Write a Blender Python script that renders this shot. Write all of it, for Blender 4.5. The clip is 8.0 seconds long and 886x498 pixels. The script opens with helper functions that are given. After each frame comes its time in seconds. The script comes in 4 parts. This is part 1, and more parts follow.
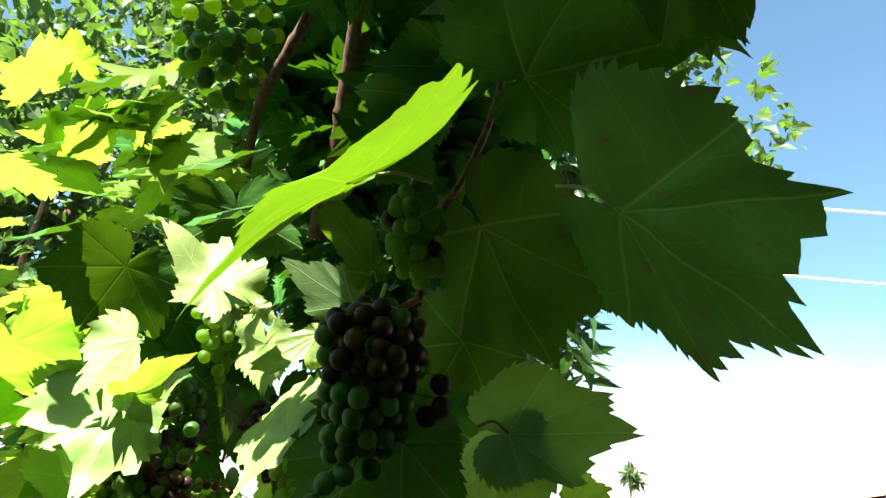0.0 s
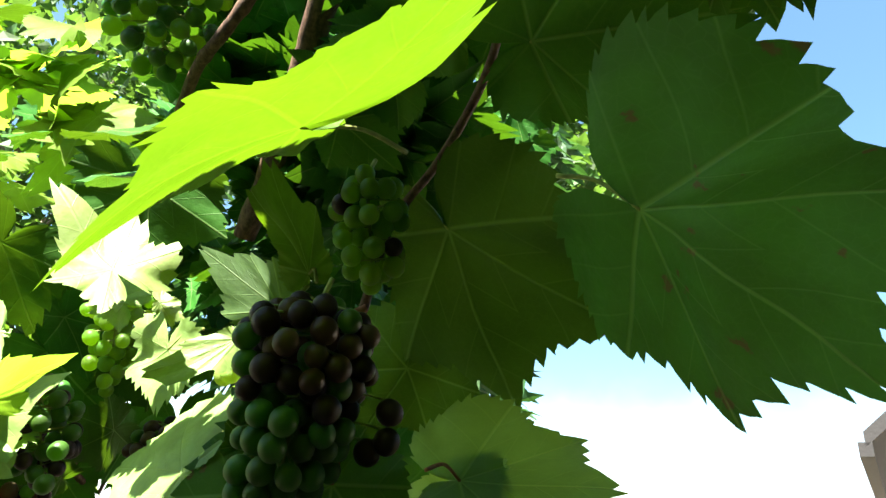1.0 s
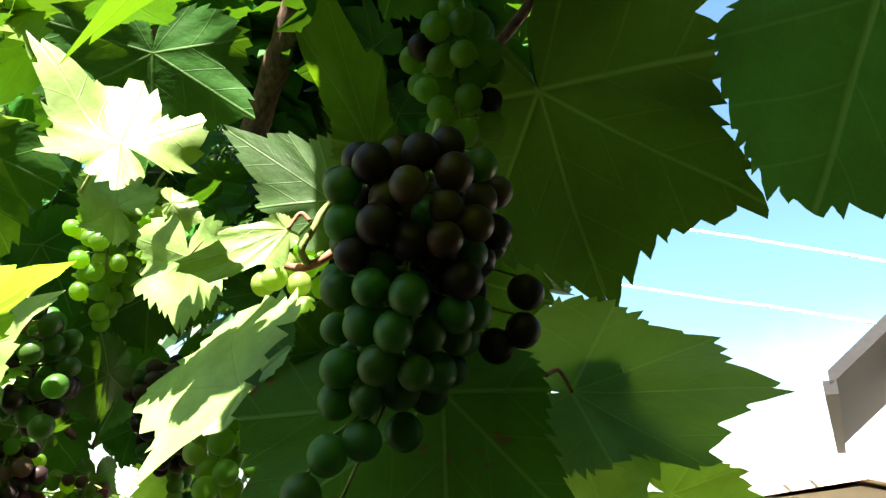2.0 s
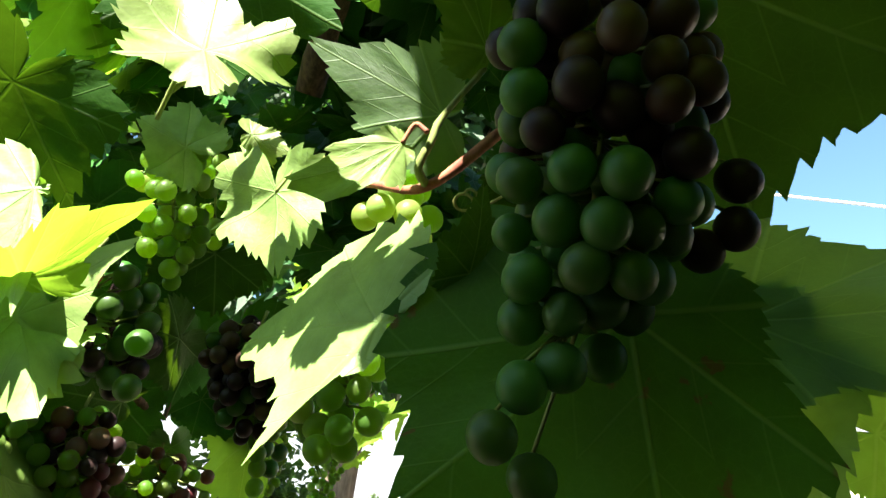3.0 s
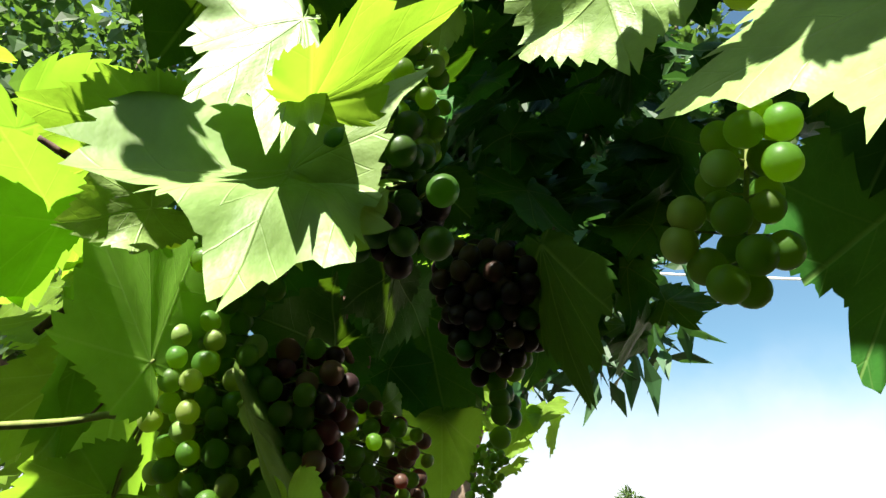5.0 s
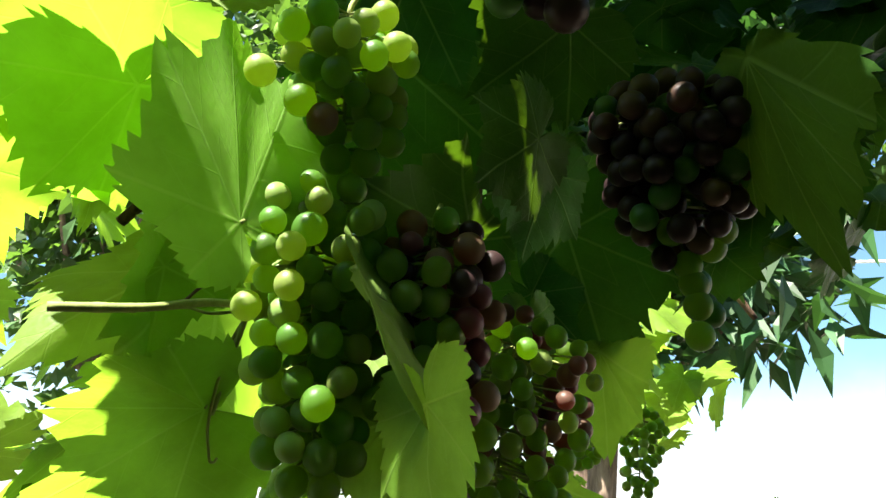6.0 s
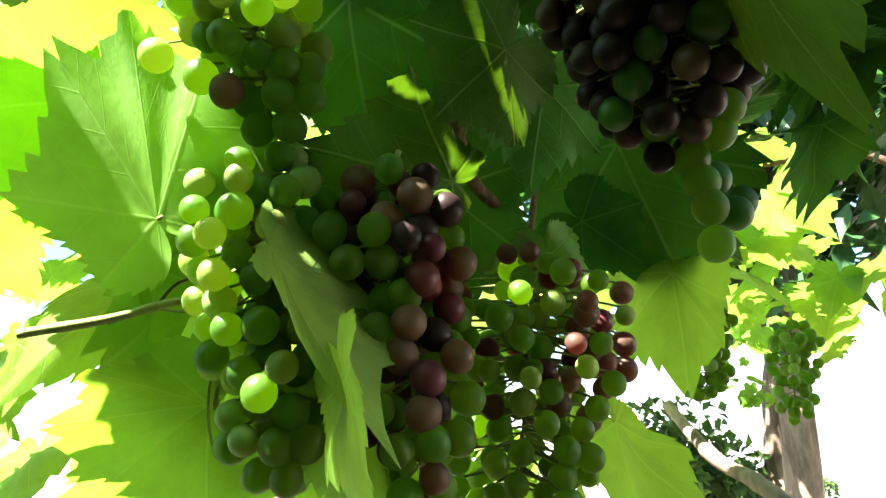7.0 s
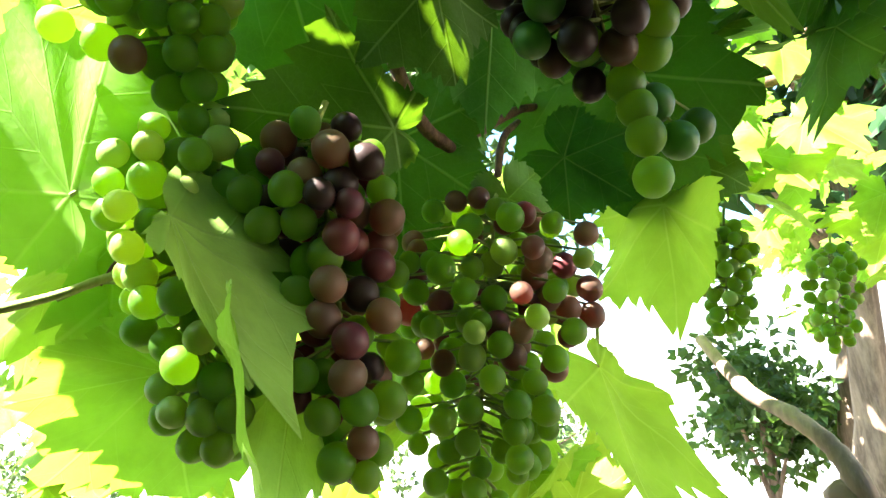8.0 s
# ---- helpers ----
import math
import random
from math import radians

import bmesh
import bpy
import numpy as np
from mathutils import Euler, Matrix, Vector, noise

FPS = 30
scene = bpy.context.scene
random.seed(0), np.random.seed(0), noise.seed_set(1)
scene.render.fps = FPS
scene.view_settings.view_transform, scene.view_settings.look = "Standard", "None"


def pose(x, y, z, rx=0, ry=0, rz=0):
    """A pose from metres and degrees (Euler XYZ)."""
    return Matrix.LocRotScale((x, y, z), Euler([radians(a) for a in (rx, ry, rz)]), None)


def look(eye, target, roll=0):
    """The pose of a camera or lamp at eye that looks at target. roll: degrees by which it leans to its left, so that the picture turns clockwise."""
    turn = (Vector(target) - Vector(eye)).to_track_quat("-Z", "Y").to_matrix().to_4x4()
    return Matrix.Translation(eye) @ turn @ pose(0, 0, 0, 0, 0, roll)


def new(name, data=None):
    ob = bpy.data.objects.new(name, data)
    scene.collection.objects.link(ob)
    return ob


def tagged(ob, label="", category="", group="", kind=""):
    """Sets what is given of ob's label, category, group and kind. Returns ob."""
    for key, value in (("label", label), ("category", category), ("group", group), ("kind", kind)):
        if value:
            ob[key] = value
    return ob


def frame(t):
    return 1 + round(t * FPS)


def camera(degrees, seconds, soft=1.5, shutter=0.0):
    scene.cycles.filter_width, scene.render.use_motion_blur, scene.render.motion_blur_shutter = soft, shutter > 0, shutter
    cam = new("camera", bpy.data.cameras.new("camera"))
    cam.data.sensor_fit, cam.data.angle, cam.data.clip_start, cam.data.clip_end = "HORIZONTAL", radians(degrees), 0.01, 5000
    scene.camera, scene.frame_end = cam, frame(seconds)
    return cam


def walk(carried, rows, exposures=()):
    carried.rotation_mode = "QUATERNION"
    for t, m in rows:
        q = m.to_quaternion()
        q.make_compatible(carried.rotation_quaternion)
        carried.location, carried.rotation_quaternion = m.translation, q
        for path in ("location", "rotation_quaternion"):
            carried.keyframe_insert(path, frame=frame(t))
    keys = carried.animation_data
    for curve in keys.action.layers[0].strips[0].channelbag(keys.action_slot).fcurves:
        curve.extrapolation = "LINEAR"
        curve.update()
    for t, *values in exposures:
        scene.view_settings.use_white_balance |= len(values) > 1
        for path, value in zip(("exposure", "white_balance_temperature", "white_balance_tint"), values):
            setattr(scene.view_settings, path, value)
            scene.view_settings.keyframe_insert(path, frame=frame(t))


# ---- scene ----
cam = camera(68.3, 8.0)
PATH = [
    (0, (-0.0144, 0.0231, 1.5577), (0.0162, 0.9514, 1.9284), 3.02),
    (0.5, (0.0149, 0.0615, 1.5874), (0.0791, 0.9619, 2.0176), 3.49),
    (1, (-0.0322, 0.1367, 1.5682), (0.1006, 1.0279, 2.0020), 5.86),
    (1.2, (-0.0669, 0.1772, 1.5573), (0.1109, 1.0646, 1.9826), 4.11),
    (2.3, (-0.1105, 0.2967, 1.5446), (0.0873, 1.2091, 1.9030), 1.78),
    (2.5, (-0.1273, 0.3127, 1.5415), (0.0673, 1.2331, 1.8807), 1.16),
    (3, (-0.1446, 0.3552, 1.5381), (0.0217, 1.2765, 1.8896), 0.63),
    (3.5, (-0.1653, 0.3890, 1.5313), (-0.0438, 1.3274, 1.8548), 0.59),
    (4, (-0.2019, 0.4201, 1.5165), (-0.0908, 1.3639, 1.8279), 1.84),
    (4.5, (-0.2443, 0.4620, 1.4810), (-0.1387, 1.3778, 1.8686), 3.06),
    (4.7, (-0.2594, 0.4722, 1.4731), (-0.1664, 1.3822, 1.8771), 0.42),
    (5.8, (-0.3479, 0.6551, 1.4196), (-0.3508, 1.5485, 1.8687), 0.86),
    (6, (-0.3117, 0.6642, 1.4184), (-0.4135, 1.5579, 1.8553), 0.58),
    (6.5, (-0.2635, 0.6937, 1.4297), (-0.5163, 1.5705, 1.8388), -2.51),
    (7, (-0.2110, 0.7299, 1.4341), (-0.5654, 1.5891, 1.8031), -4.09),
    (7.5, (-0.1796, 0.7585, 1.4442), (-0.6026, 1.6081, 1.7594), -6.78),
    (8, (-0.1588, 0.7754, 1.4400), (-0.6159, 1.6147, 1.7343), -6.06),
]
EXPOSURES = [(0, 2.9), (1.0, 3.3), (2.5, 3.26), (3.5, 2.62), (4.0, 2.35), (4.5, 2.1), (6.0, 2.88), (7.0, 3.85), (8.0, 4.55)]
walk(cam, [(t, look(eye, target, roll)) for t, eye, target, roll in PATH], EXPOSURES)

# ---- world and sun ----
SUN_TO = Vector((-0.30, -0.45, 0.84)).normalized()
world = bpy.data.worlds.new("world")
scene.world = world
world.use_nodes = True
wn, wl = world.node_tree.nodes, world.node_tree.links
sky = wn.new("ShaderNodeTexSky")
sky.sky_type = "NISHITA"
sky.sun_disc = False
sky.sun_elevation = math.asin(SUN_TO.z)
sky.sun_rotation = math.atan2(SUN_TO.x, SUN_TO.y)
tint = wn.new("ShaderNodeMix")
tint.data_type, tint.blend_type = "RGBA", "MULTIPLY"
tint.inputs[0].default_value = 1.0
tint.inputs[7].default_value = (0.98, 1.22, 1.14, 1.0)
wl.new(sky.outputs[0], tint.inputs[6])
wl.new(tint.outputs[2], wn["Background"].inputs[0])
wn["Background"].inputs[1].default_value = 0.036
sun_data = bpy.data.lights.new("sun", "SUN")
sun_data.energy, sun_data.angle, sun_data.color = 5.0, radians(0.5), (1.0, 0.95, 0.86)
sun = new("sun", sun_data)
sun.matrix_world = look(SUN_TO * 20, (0, 0, 0))

# ---- materials ----
class Tree:
    """A small builder for node materials."""

    def __init__(self, name):
        self.mat = bpy.data.materials.new(name)
        self.mat.use_nodes = True
        self.nodes, self.links = self.mat.node_tree.nodes, self.mat.node_tree.links
        self.bsdf, self.out = self.nodes["Principled BSDF"], self.nodes["Material Output"]

    def put(self, socket, value):
        if isinstance(value, bpy.types.NodeSocket):
            self.links.new(value, socket)
        elif value is not None:
            socket.default_value = value

    def math(self, op, a, b=None, c=None, clamp=False):
        n = self.nodes.new("ShaderNodeMath")
        n.operation, n.use_clamp = op, clamp
        for socket, value in zip(n.inputs, (a, b, c)):
            self.put(socket, value)
        return n.outputs[0]

    def ramp(self, x, lo, hi, a=0.0, b=1.0):
        n = self.nodes.new("ShaderNodeMapRange")
        n.interpolation_type = "SMOOTHSTEP"
        for socket, value in zip(n.inputs, (x, lo, hi, a, b)):
            self.put(socket, value)
        return n.outputs[0]

    def mix(self, f, a, b):
        n = self.nodes.new("ShaderNodeMix")
        n.data_type = "RGBA"
        self.put(n.inputs[0], f)
        self.put(n.inputs[6], (*a, 1) if isinstance(a, tuple) else a)
        self.put(n.inputs[7], (*b, 1) if isinstance(b, tuple) else b)
        return n.outputs[2]

    def noise(self, scale, detail=3.0, vector=None, rough=0.55):
        n = self.nodes.new("ShaderNodeTexNoise")
        n.inputs["Scale"].default_value, n.inputs["Detail"].default_value, n.inputs["Roughness"].default_value = scale, detail, rough
        self.put(n.inputs["Vector"], vector or self.coords())
        return n.outputs[0]

    def coords(self, kind="Object"):
        return self.nodes.new("ShaderNodeTexCoord").outputs[kind]

    def random(self):
        return self.nodes.new("ShaderNodeObjectInfo").outputs["Random"]

    def island(self):
        return self.nodes.new("ShaderNodeNewGeometry").outputs["Random Per Island"]

    def hsv(self, colour, h=0.5, s=1.0, v=1.0):
        n = self.nodes.new("ShaderNodeHueSaturation")
        for socket, value in zip(n.inputs, (h, s, v, 1.0, colour)):
            self.put(socket, value)
        return n.outputs[0]

    def bump(self, height, strength, distance=0.001):
        n = self.nodes.new("ShaderNodeBump")
        self.put(n.inputs["Strength"], strength)
        self.put(n.inputs["Distance"], distance)
        self.put(n.inputs["Height"], height)
        self.put(self.bsdf.inputs["Normal"], n.outputs[0])
        return n.outputs[0]

    def base(self, colour=None, rough=None, spec=None):
        self.put(self.bsdf.inputs["Base Color"], (*colour, 1) if isinstance(colour, tuple) else colour)
        self.put(self.bsdf.inputs["Roughness"], rough)
        self.put(self.bsdf.inputs["Specular IOR Level"], spec)

    def see_through(self, colour, amount, normal=None):
        """Mixes in light that shines through thin or juicy tissue."""
        t = self.nodes.new("ShaderNodeBsdfTranslucent")
        self.put(t.inputs[0], (*colour, 1) if isinstance(colour, tuple) else colour)
        self.put(t.inputs[1], normal)
        m = self.nodes.new("ShaderNodeMixShader")
        self.put(m.inputs[0], amount)
        self.links.new(self.bsdf.outputs[0], m.inputs[1])
        self.links.new(t.outputs[0], m.inputs[2])
        self.links.new(m.outputs[0], self.out.inputs[0])


def vine_leaf_material(name, face, glow, amount=0.42, blister=0.5, spots=0.0, gloss=0.25):
    """Vine leaf: palmate main veins and herringbone side veins from the leaf's own flat coordinates."""
    m = Tree(name)
    uv = m.nodes.new("ShaderNodeSeparateXYZ")
    flat = m.coords("UV")
    m.links.new(flat, uv.inputs[0])
    x, y = m.math("ABSOLUTE", m.math("SUBTRACT", uv.outputs[0], 0.5)), m.math("SUBTRACT", uv.outputs[1], 0.5)
    best, stripe = None, None
    warp = m.noise(3.0, 1.0, flat)
    for a in (0, 53, 106):
        s, c = math.sin(radians(a)), math.cos(radians(a))
        off = m.math("ABSOLUTE", m.math("SUBTRACT", m.math("MULTIPLY", x, c), m.math("MULTIPLY", y, s)))
        along = m.math("ADD", m.math("MULTIPLY", x, s), m.math("MULTIPLY", y, c))
        behind = m.math("MAXIMUM", m.math("MULTIPLY", along, -1.0), 0.0)
        d = m.math("ADD", off, behind)
        wave = m.math("PINGPONG", m.math("MULTIPLY", m.math("SUBTRACT", along, m.math("MULTIPLY", off, 0.9)), m.math("ADD", 15.0, m.math("MULTIPLY", warp, 3.0))), 1.0)
        if best is None:
            best, stripe = d, wave
        else:
            near = m.math("LESS_THAN", d, best)
            stripe = m.math("ADD", m.math("MULTIPLY", wave, near), m.math("MULTIPLY", stripe, m.math("SUBTRACT", 1.0, near)))
            best = m.math("MINIMUM", d, best)
    main = m.ramp(best, 0.0014, 0.0075, 1.0, 0.0)
    side = m.ramp(stripe, 0.0, 0.08, 0.40, 0.0)
    fine = m.nodes.new("ShaderNodeTexVoronoi")
    fine.feature = "DISTANCE_TO_EDGE"
    fine.inputs["Scale"].default_value = 44.0
    m.put(fine.inputs["Vector"], flat)
    net = m.ramp(fine.outputs["Distance"], 0.0, 0.07, 0.11, 0.0)
    vein = m.math("MAXIMUM", main, m.math("MAXIMUM", side, net))
    big, small = m.noise(5.0, 4.0, flat), m.noise(60.0, 3.0, flat)
    rnd = m.random()
    tone = m.mix(m.ramp(big, 0.3, 0.7), tuple(0.75 * v for v in face), tuple(1.3 * v for v in face))
    tone = m.mix(m.math("MULTIPLY", small, 0.25), tone, (face[0] * 1.6, face[1] * 1.4, face[2]))
    tone = m.hsv(tone, m.ramp(rnd, 0.0, 1.0, 0.485, 0.51), 1.0, m.ramp(rnd, 0.0, 1.0, 0.8, 1.2))
    if spots:
        patch = m.math("MULTIPLY", m.ramp(m.noise(9.0, 5.0, flat), 0.635, 0.67), spots)
        tone = m.mix(patch, tone, (0.080, 0.050, 0.020))
    tone = m.mix(m.math("MULTIPLY", vein, 0.36), tone, (0.20, 0.30, 0.09))
    m.base(tone, m.ramp(small, 0.2, 0.8, 0.42, 0.60), gloss)
    height = m.math("SUBTRACT", m.math("MULTIPLY", m.noise(18.0, 3.0, flat), 0.9), m.math("ADD", m.math("MULTIPLY", main, 0.6), m.math("MULTIPLY", side, 0.5)))
    normal = m.bump(height, blister, 0.0016)
    lit = m.mix(m.ramp(big, 0.3, 0.7), tuple(0.85 * v for v in glow), glow)
    lit = m.mix(m.math("MULTIPLY", vein, 0.4), lit, (glow[0] * 1.25, glow[1] * 1.1, glow[2] * 1.5))
    lit = m.hsv(lit, m.ramp(rnd, 0.0, 1.0, 0.49, 0.505), 1.0, 1.0)
    if spots:
        lit = m.mix(patch, lit, (0.13, 0.09, 0.02))
    m.see_through(lit, amount, normal)
    return m.mat


# One vine leaf in several tones: light and shade are put into the colour.
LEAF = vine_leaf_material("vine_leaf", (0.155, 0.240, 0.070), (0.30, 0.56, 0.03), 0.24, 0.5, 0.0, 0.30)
# Near-black copy of the leaf, for leaves that lie in shade.
LEAF_SHADED = vine_leaf_material("shaded_vine_leaf", (0.021, 0.076, 0.011), (0.15, 0.35, 0.010), 0.12, 0.5, 0.0, 0.07)
# Real rust spots, on the same tone darkened for shade.
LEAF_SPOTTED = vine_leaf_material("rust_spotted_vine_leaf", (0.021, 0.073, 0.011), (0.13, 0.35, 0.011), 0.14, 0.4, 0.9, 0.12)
LEAF_PALE = vine_leaf_material("pale_vine_leaf", (0.170, 0.310, 0.070), (0.30, 0.56, 0.04), 0.36, 0.5)
LEAF_TEAL = vine_leaf_material("grey_green_vine_leaf", (0.050, 0.105, 0.036), (0.18, 0.40, 0.03), 0.34, 0.4)
# Yellow-green copy with the glow of sun shining through put into its colour.
LEAF_BACKLIT = vine_leaf_material("backlit_vine_leaf", (0.098, 0.182, 0.024), (0.33, 0.62, 0.038), 0.46, 0.3, 0.0, 0.08)
# The same lit-through tone, turned down about a stop.
LEAF_BACKLIT_DIM = vine_leaf_material("dim_backlit_vine_leaf", (0.050, 0.115, 0.014), (0.20, 0.43, 0.009), 0.19, 0.4, 0.0, 0.10)


def grape_material(name, skin, glow, amount, second=None, shine=0.3, bloomy=0.16):
    m = Tree(name)
    rnd = m.random()
    bloom = m.noise(140.0, 4.0)
    patch = m.noise(55.0, 2.0)
    tone = m.hsv(m.mix(m.ramp(patch, 0.35, 0.65), skin, second or tuple(1.25 * v for v in skin)),
                 m.ramp(rnd, 0.0, 1.0, 0.48, 0.52), 1.0, m.ramp(rnd, 0.0, 1.0, 0.75, 1.2))
    tone = m.mix(m.ramp(bloom, 0.45, 0.75, 0.0, bloomy), tone, (0.26, 0.32, 0.26))
    m.base(tone, m.ramp(bloom, 0.3, 0.7, 0.30, 0.52), shine)
    m.bump(m.noise(900.0, 2.0), 0.08, 0.0004)
    m.see_through(glow, amount)
    return m.mat


GRAPE_GREEN = grape_material("green_grape", (0.060, 0.130, 0.016), (0.42, 0.64, 0.04), 0.54)
# Green skin lightened in its colour, for grapes that the sun hits.
GRAPE_LIT = grape_material("sunlit_green_grape", (0.20, 0.29, 0.07), (0.50, 0.66, 0.08), 0.45)
GRAPE_PINK = grape_material("reddening_grape", (0.140, 0.055, 0.052), (0.48, 0.15, 0.10), 0.36, (0.100, 0.090, 0.036))
GRAPE_RED = grape_material("red_grape", (0.095, 0.018, 0.026), (0.36, 0.04, 0.05), 0.25)
# Green skin darkened in its colour, for grapes in shade.
GRAPE_SHADED = grape_material("shaded_green_grape", (0.036, 0.100, 0.012), (0.18, 0.38, 0.02), 0.34)
GRAPE_PLUM = grape_material("plum_grape", (0.070, 0.028, 0.017), (0.22, 0.06, 0.03), 0.22, (0.040, 0.030, 0.014), 0.2, 0.08)
GRAPE_DARK = grape_material("dark_purple_grape", (0.016, 0.009, 0.013), (0.14, 0.03, 0.02), 0.12, (0.026, 0.012, 0.010), 0.14, 0.05)


def bark_material(name, a, b, scale=60.0, bump=0.6):
    m = Tree(name)
    v = m.nodes.new("ShaderNodeMapping")
    v.inputs["Scale"].default_value = (1.0, 1.0, 0.18)
    m.links.new(m.coords(), v.inputs[0])
    n = m.noise(scale, 6.0, v.outputs[0], 0.7)
    m.base(m.mix(m.ramp(n, 0.35, 0.68), a, b), 0.75, 0.25)
    m.bump(n, bump, 0.004)
    return m.mat


CANE = bark_material("brown_cane", (0.048, 0.026, 0.016), (0.14, 0.080, 0.046), 160.0, 0.4)
CANE_RED = bark_material("reddish_cane", (0.20, 0.060, 0.035), (0.34, 0.14, 0.07), 120.0, 0.2)
SHOOT = bark_material("green_shoot", (0.16, 0.20, 0.05), (0.26, 0.29, 0.08), 120.0, 0.15)
TENDRIL = bark_material("tendril_green", (0.26, 0.30, 0.08), (0.34, 0.30, 0.10), 120.0, 0.1)
BARK = bark_material("tree_bark", (0.10, 0.07, 0.05), (0.30, 0.22, 0.16), 22.0, 0.9)


def foliage_material(name, face, glow, amount=0.3, rough=0.5):
    m = Tree(name)
    isl = m.island()
    tone = m.hsv((*face, 1), m.ramp(isl, 0.0, 1.0, 0.475, 0.515), 1.0, m.ramp(isl, 0.0, 1.0, 0.6, 1.35))
    tone = m.mix(m.math("MULTIPLY", m.noise(30.0), 0.3), tone, tuple(0.6 * v for v in face))
    m.base(tone, rough, 0.3)
    m.see_through(glow, amount)
    return m.mat


TREE_LEAF = foliage_material("tree_foliage", (0.045, 0.095, 0.025), (0.14, 0.28, 0.03))
LONG_LEAF = foliage_material("long_leaf_foliage", (0.030, 0.075, 0.026), (0.07, 0.20, 0.025), 0.2, 0.45)
FAR_LEAF = foliage_material("far_foliage", (0.07, 0.11, 0.04), (0.14, 0.24, 0.05))


def plain_material(name, a, b, scale, rough=0.8, bump=0.3, distance=0.01):
    m = Tree(name)
    n = m.noise(scale, 7.0, None, 0.65)
    f = m.noise(scale * 9, 4.0)
    m.base(m.mix(m.math("ADD", m.math("MULTIPLY", n, 0.7), m.math("MULTIPLY", f, 0.3)), a, b), rough, 0.3)
    m.bump(f, bump, distance)
    return m.mat


# Ground and soil colours are kept dark to cut light bounced upwards.
GROUND = plain_material("dry_grassy_ground", (0.07, 0.075, 0.035), (0.15, 0.14, 0.08), 0.8)
SOIL = plain_material("low_bounce_soil", (0.030, 0.024, 0.016), (0.075, 0.060, 0.040), 3.0, 0.9, 0.8)
PLASTER = plain_material("house_plaster", (0.62, 0.52, 0.42), (0.74, 0.64, 0.54), 1.5)
# Near black: the shade under the eave is put into the sheet's colour.
ROOF = plain_material("shade_darkened_roof_sheet", (0.010, 0.009, 0.009), (0.022, 0.020, 0.019), 3.0, 0.7)
TILE = plain_material("roof_tile", (0.38, 0.27, 0.20), (0.52, 0.40, 0.31), 3.0)
WIRE = plain_material("pale_cable", (0.55, 0.55, 0.55), (0.7, 0.7, 0.7), 8.0, 0.5)
GLASS = plain_material("window_glass", (0.04, 0.05, 0.06), (0.06, 0.07, 0.08), 2.0, 0.1, 0.0)


def haze_material():
    """A glowing backdrop for the white haze low in the sky, thinning out upwards."""
    m = Tree("glowing_haze_backdrop")
    place = m.nodes.new("ShaderNodeSeparateXYZ")
    m.links.new(m.coords(), place.inputs[0])
    wisps = m.noise(0.012, 5.0, None, 0.6)
    height = m.math("ADD", place.outputs[2], m.math("MULTIPLY", m.math("SUBTRACT", wisps, 0.5), 60.0))
    clear = m.nodes.new("ShaderNodeBsdfTransparent")
    cloud = m.nodes.new("ShaderNodeEmission")
    cloud.inputs[0].default_value, cloud.inputs[1].default_value = (0.95, 0.98, 1.0, 1.0), 0.26
    both = m.nodes.new("ShaderNodeMixShader")
    m.links.new(m.ramp(height, 20.0, 105.0, 1.0, 0.0), both.inputs[0])
    m.links.new(clear.outputs[0], both.inputs[1])
    m.links.new(cloud.outputs[0], both.inputs[2])
    m.links.new(both.outputs[0], m.out.inputs[0])
    return m.mat


HAZE_GLOW = haze_material()
# ---- builders ----
rng = np.random.default_rng(7)


def mesh_ob(name, verts, faces, material, parent=None, label="", smooth=True, uv=None):
    me = bpy.data.meshes.new(name)
    me.from_pydata([tuple(map(float, v)) for v in verts], [], faces)
    me.materials.append(material)
    me.polygons.foreach_set("use_smooth", [smooth] * len(me.polygons))
    if uv is not None:
        layer = me.uv_layers.new(name="flat")
        idx = np.zeros(len(me.loops), dtype=np.int32)
        me.loops.foreach_get("vertex_index", idx)
        layer.data.foreach_set("uv", np.asarray(uv, dtype=np.float32)[idx].ravel())
    me.update()
    ob = new(name, me)
    if parent is not None:
        ob.parent = parent
        ob.matrix_parent_inverse = parent.matrix_basis.inverted()
    return tagged(ob, label)


def empty(name, place, label, category, group=""):
    ob = new(name)
    ob.empty_display_size = 0.01
    ob.matrix_basis = Matrix.Translation(place)
    return tagged(ob, label, category, group)


def smooth_path(points, steps=8):
    """A Catmull-Rom line through a few points."""
    p = [Vector(q) for q in points]
    p = [2 * p[0] - p[1]] + p + [2 * p[-1] - p[-2]]
    out = []
    for a, b, c, d in zip(p, p[1:], p[2:], p[3:]):
        for k in range(steps):
            t = k / steps
            out.append(0.5 * ((2 * b) + (c - a) * t + (2 * a - 5 * b + 4 * c - d) * t * t + (3 * b - a - 3 * c + d) * t ** 3))
    return out + [p[-2]]


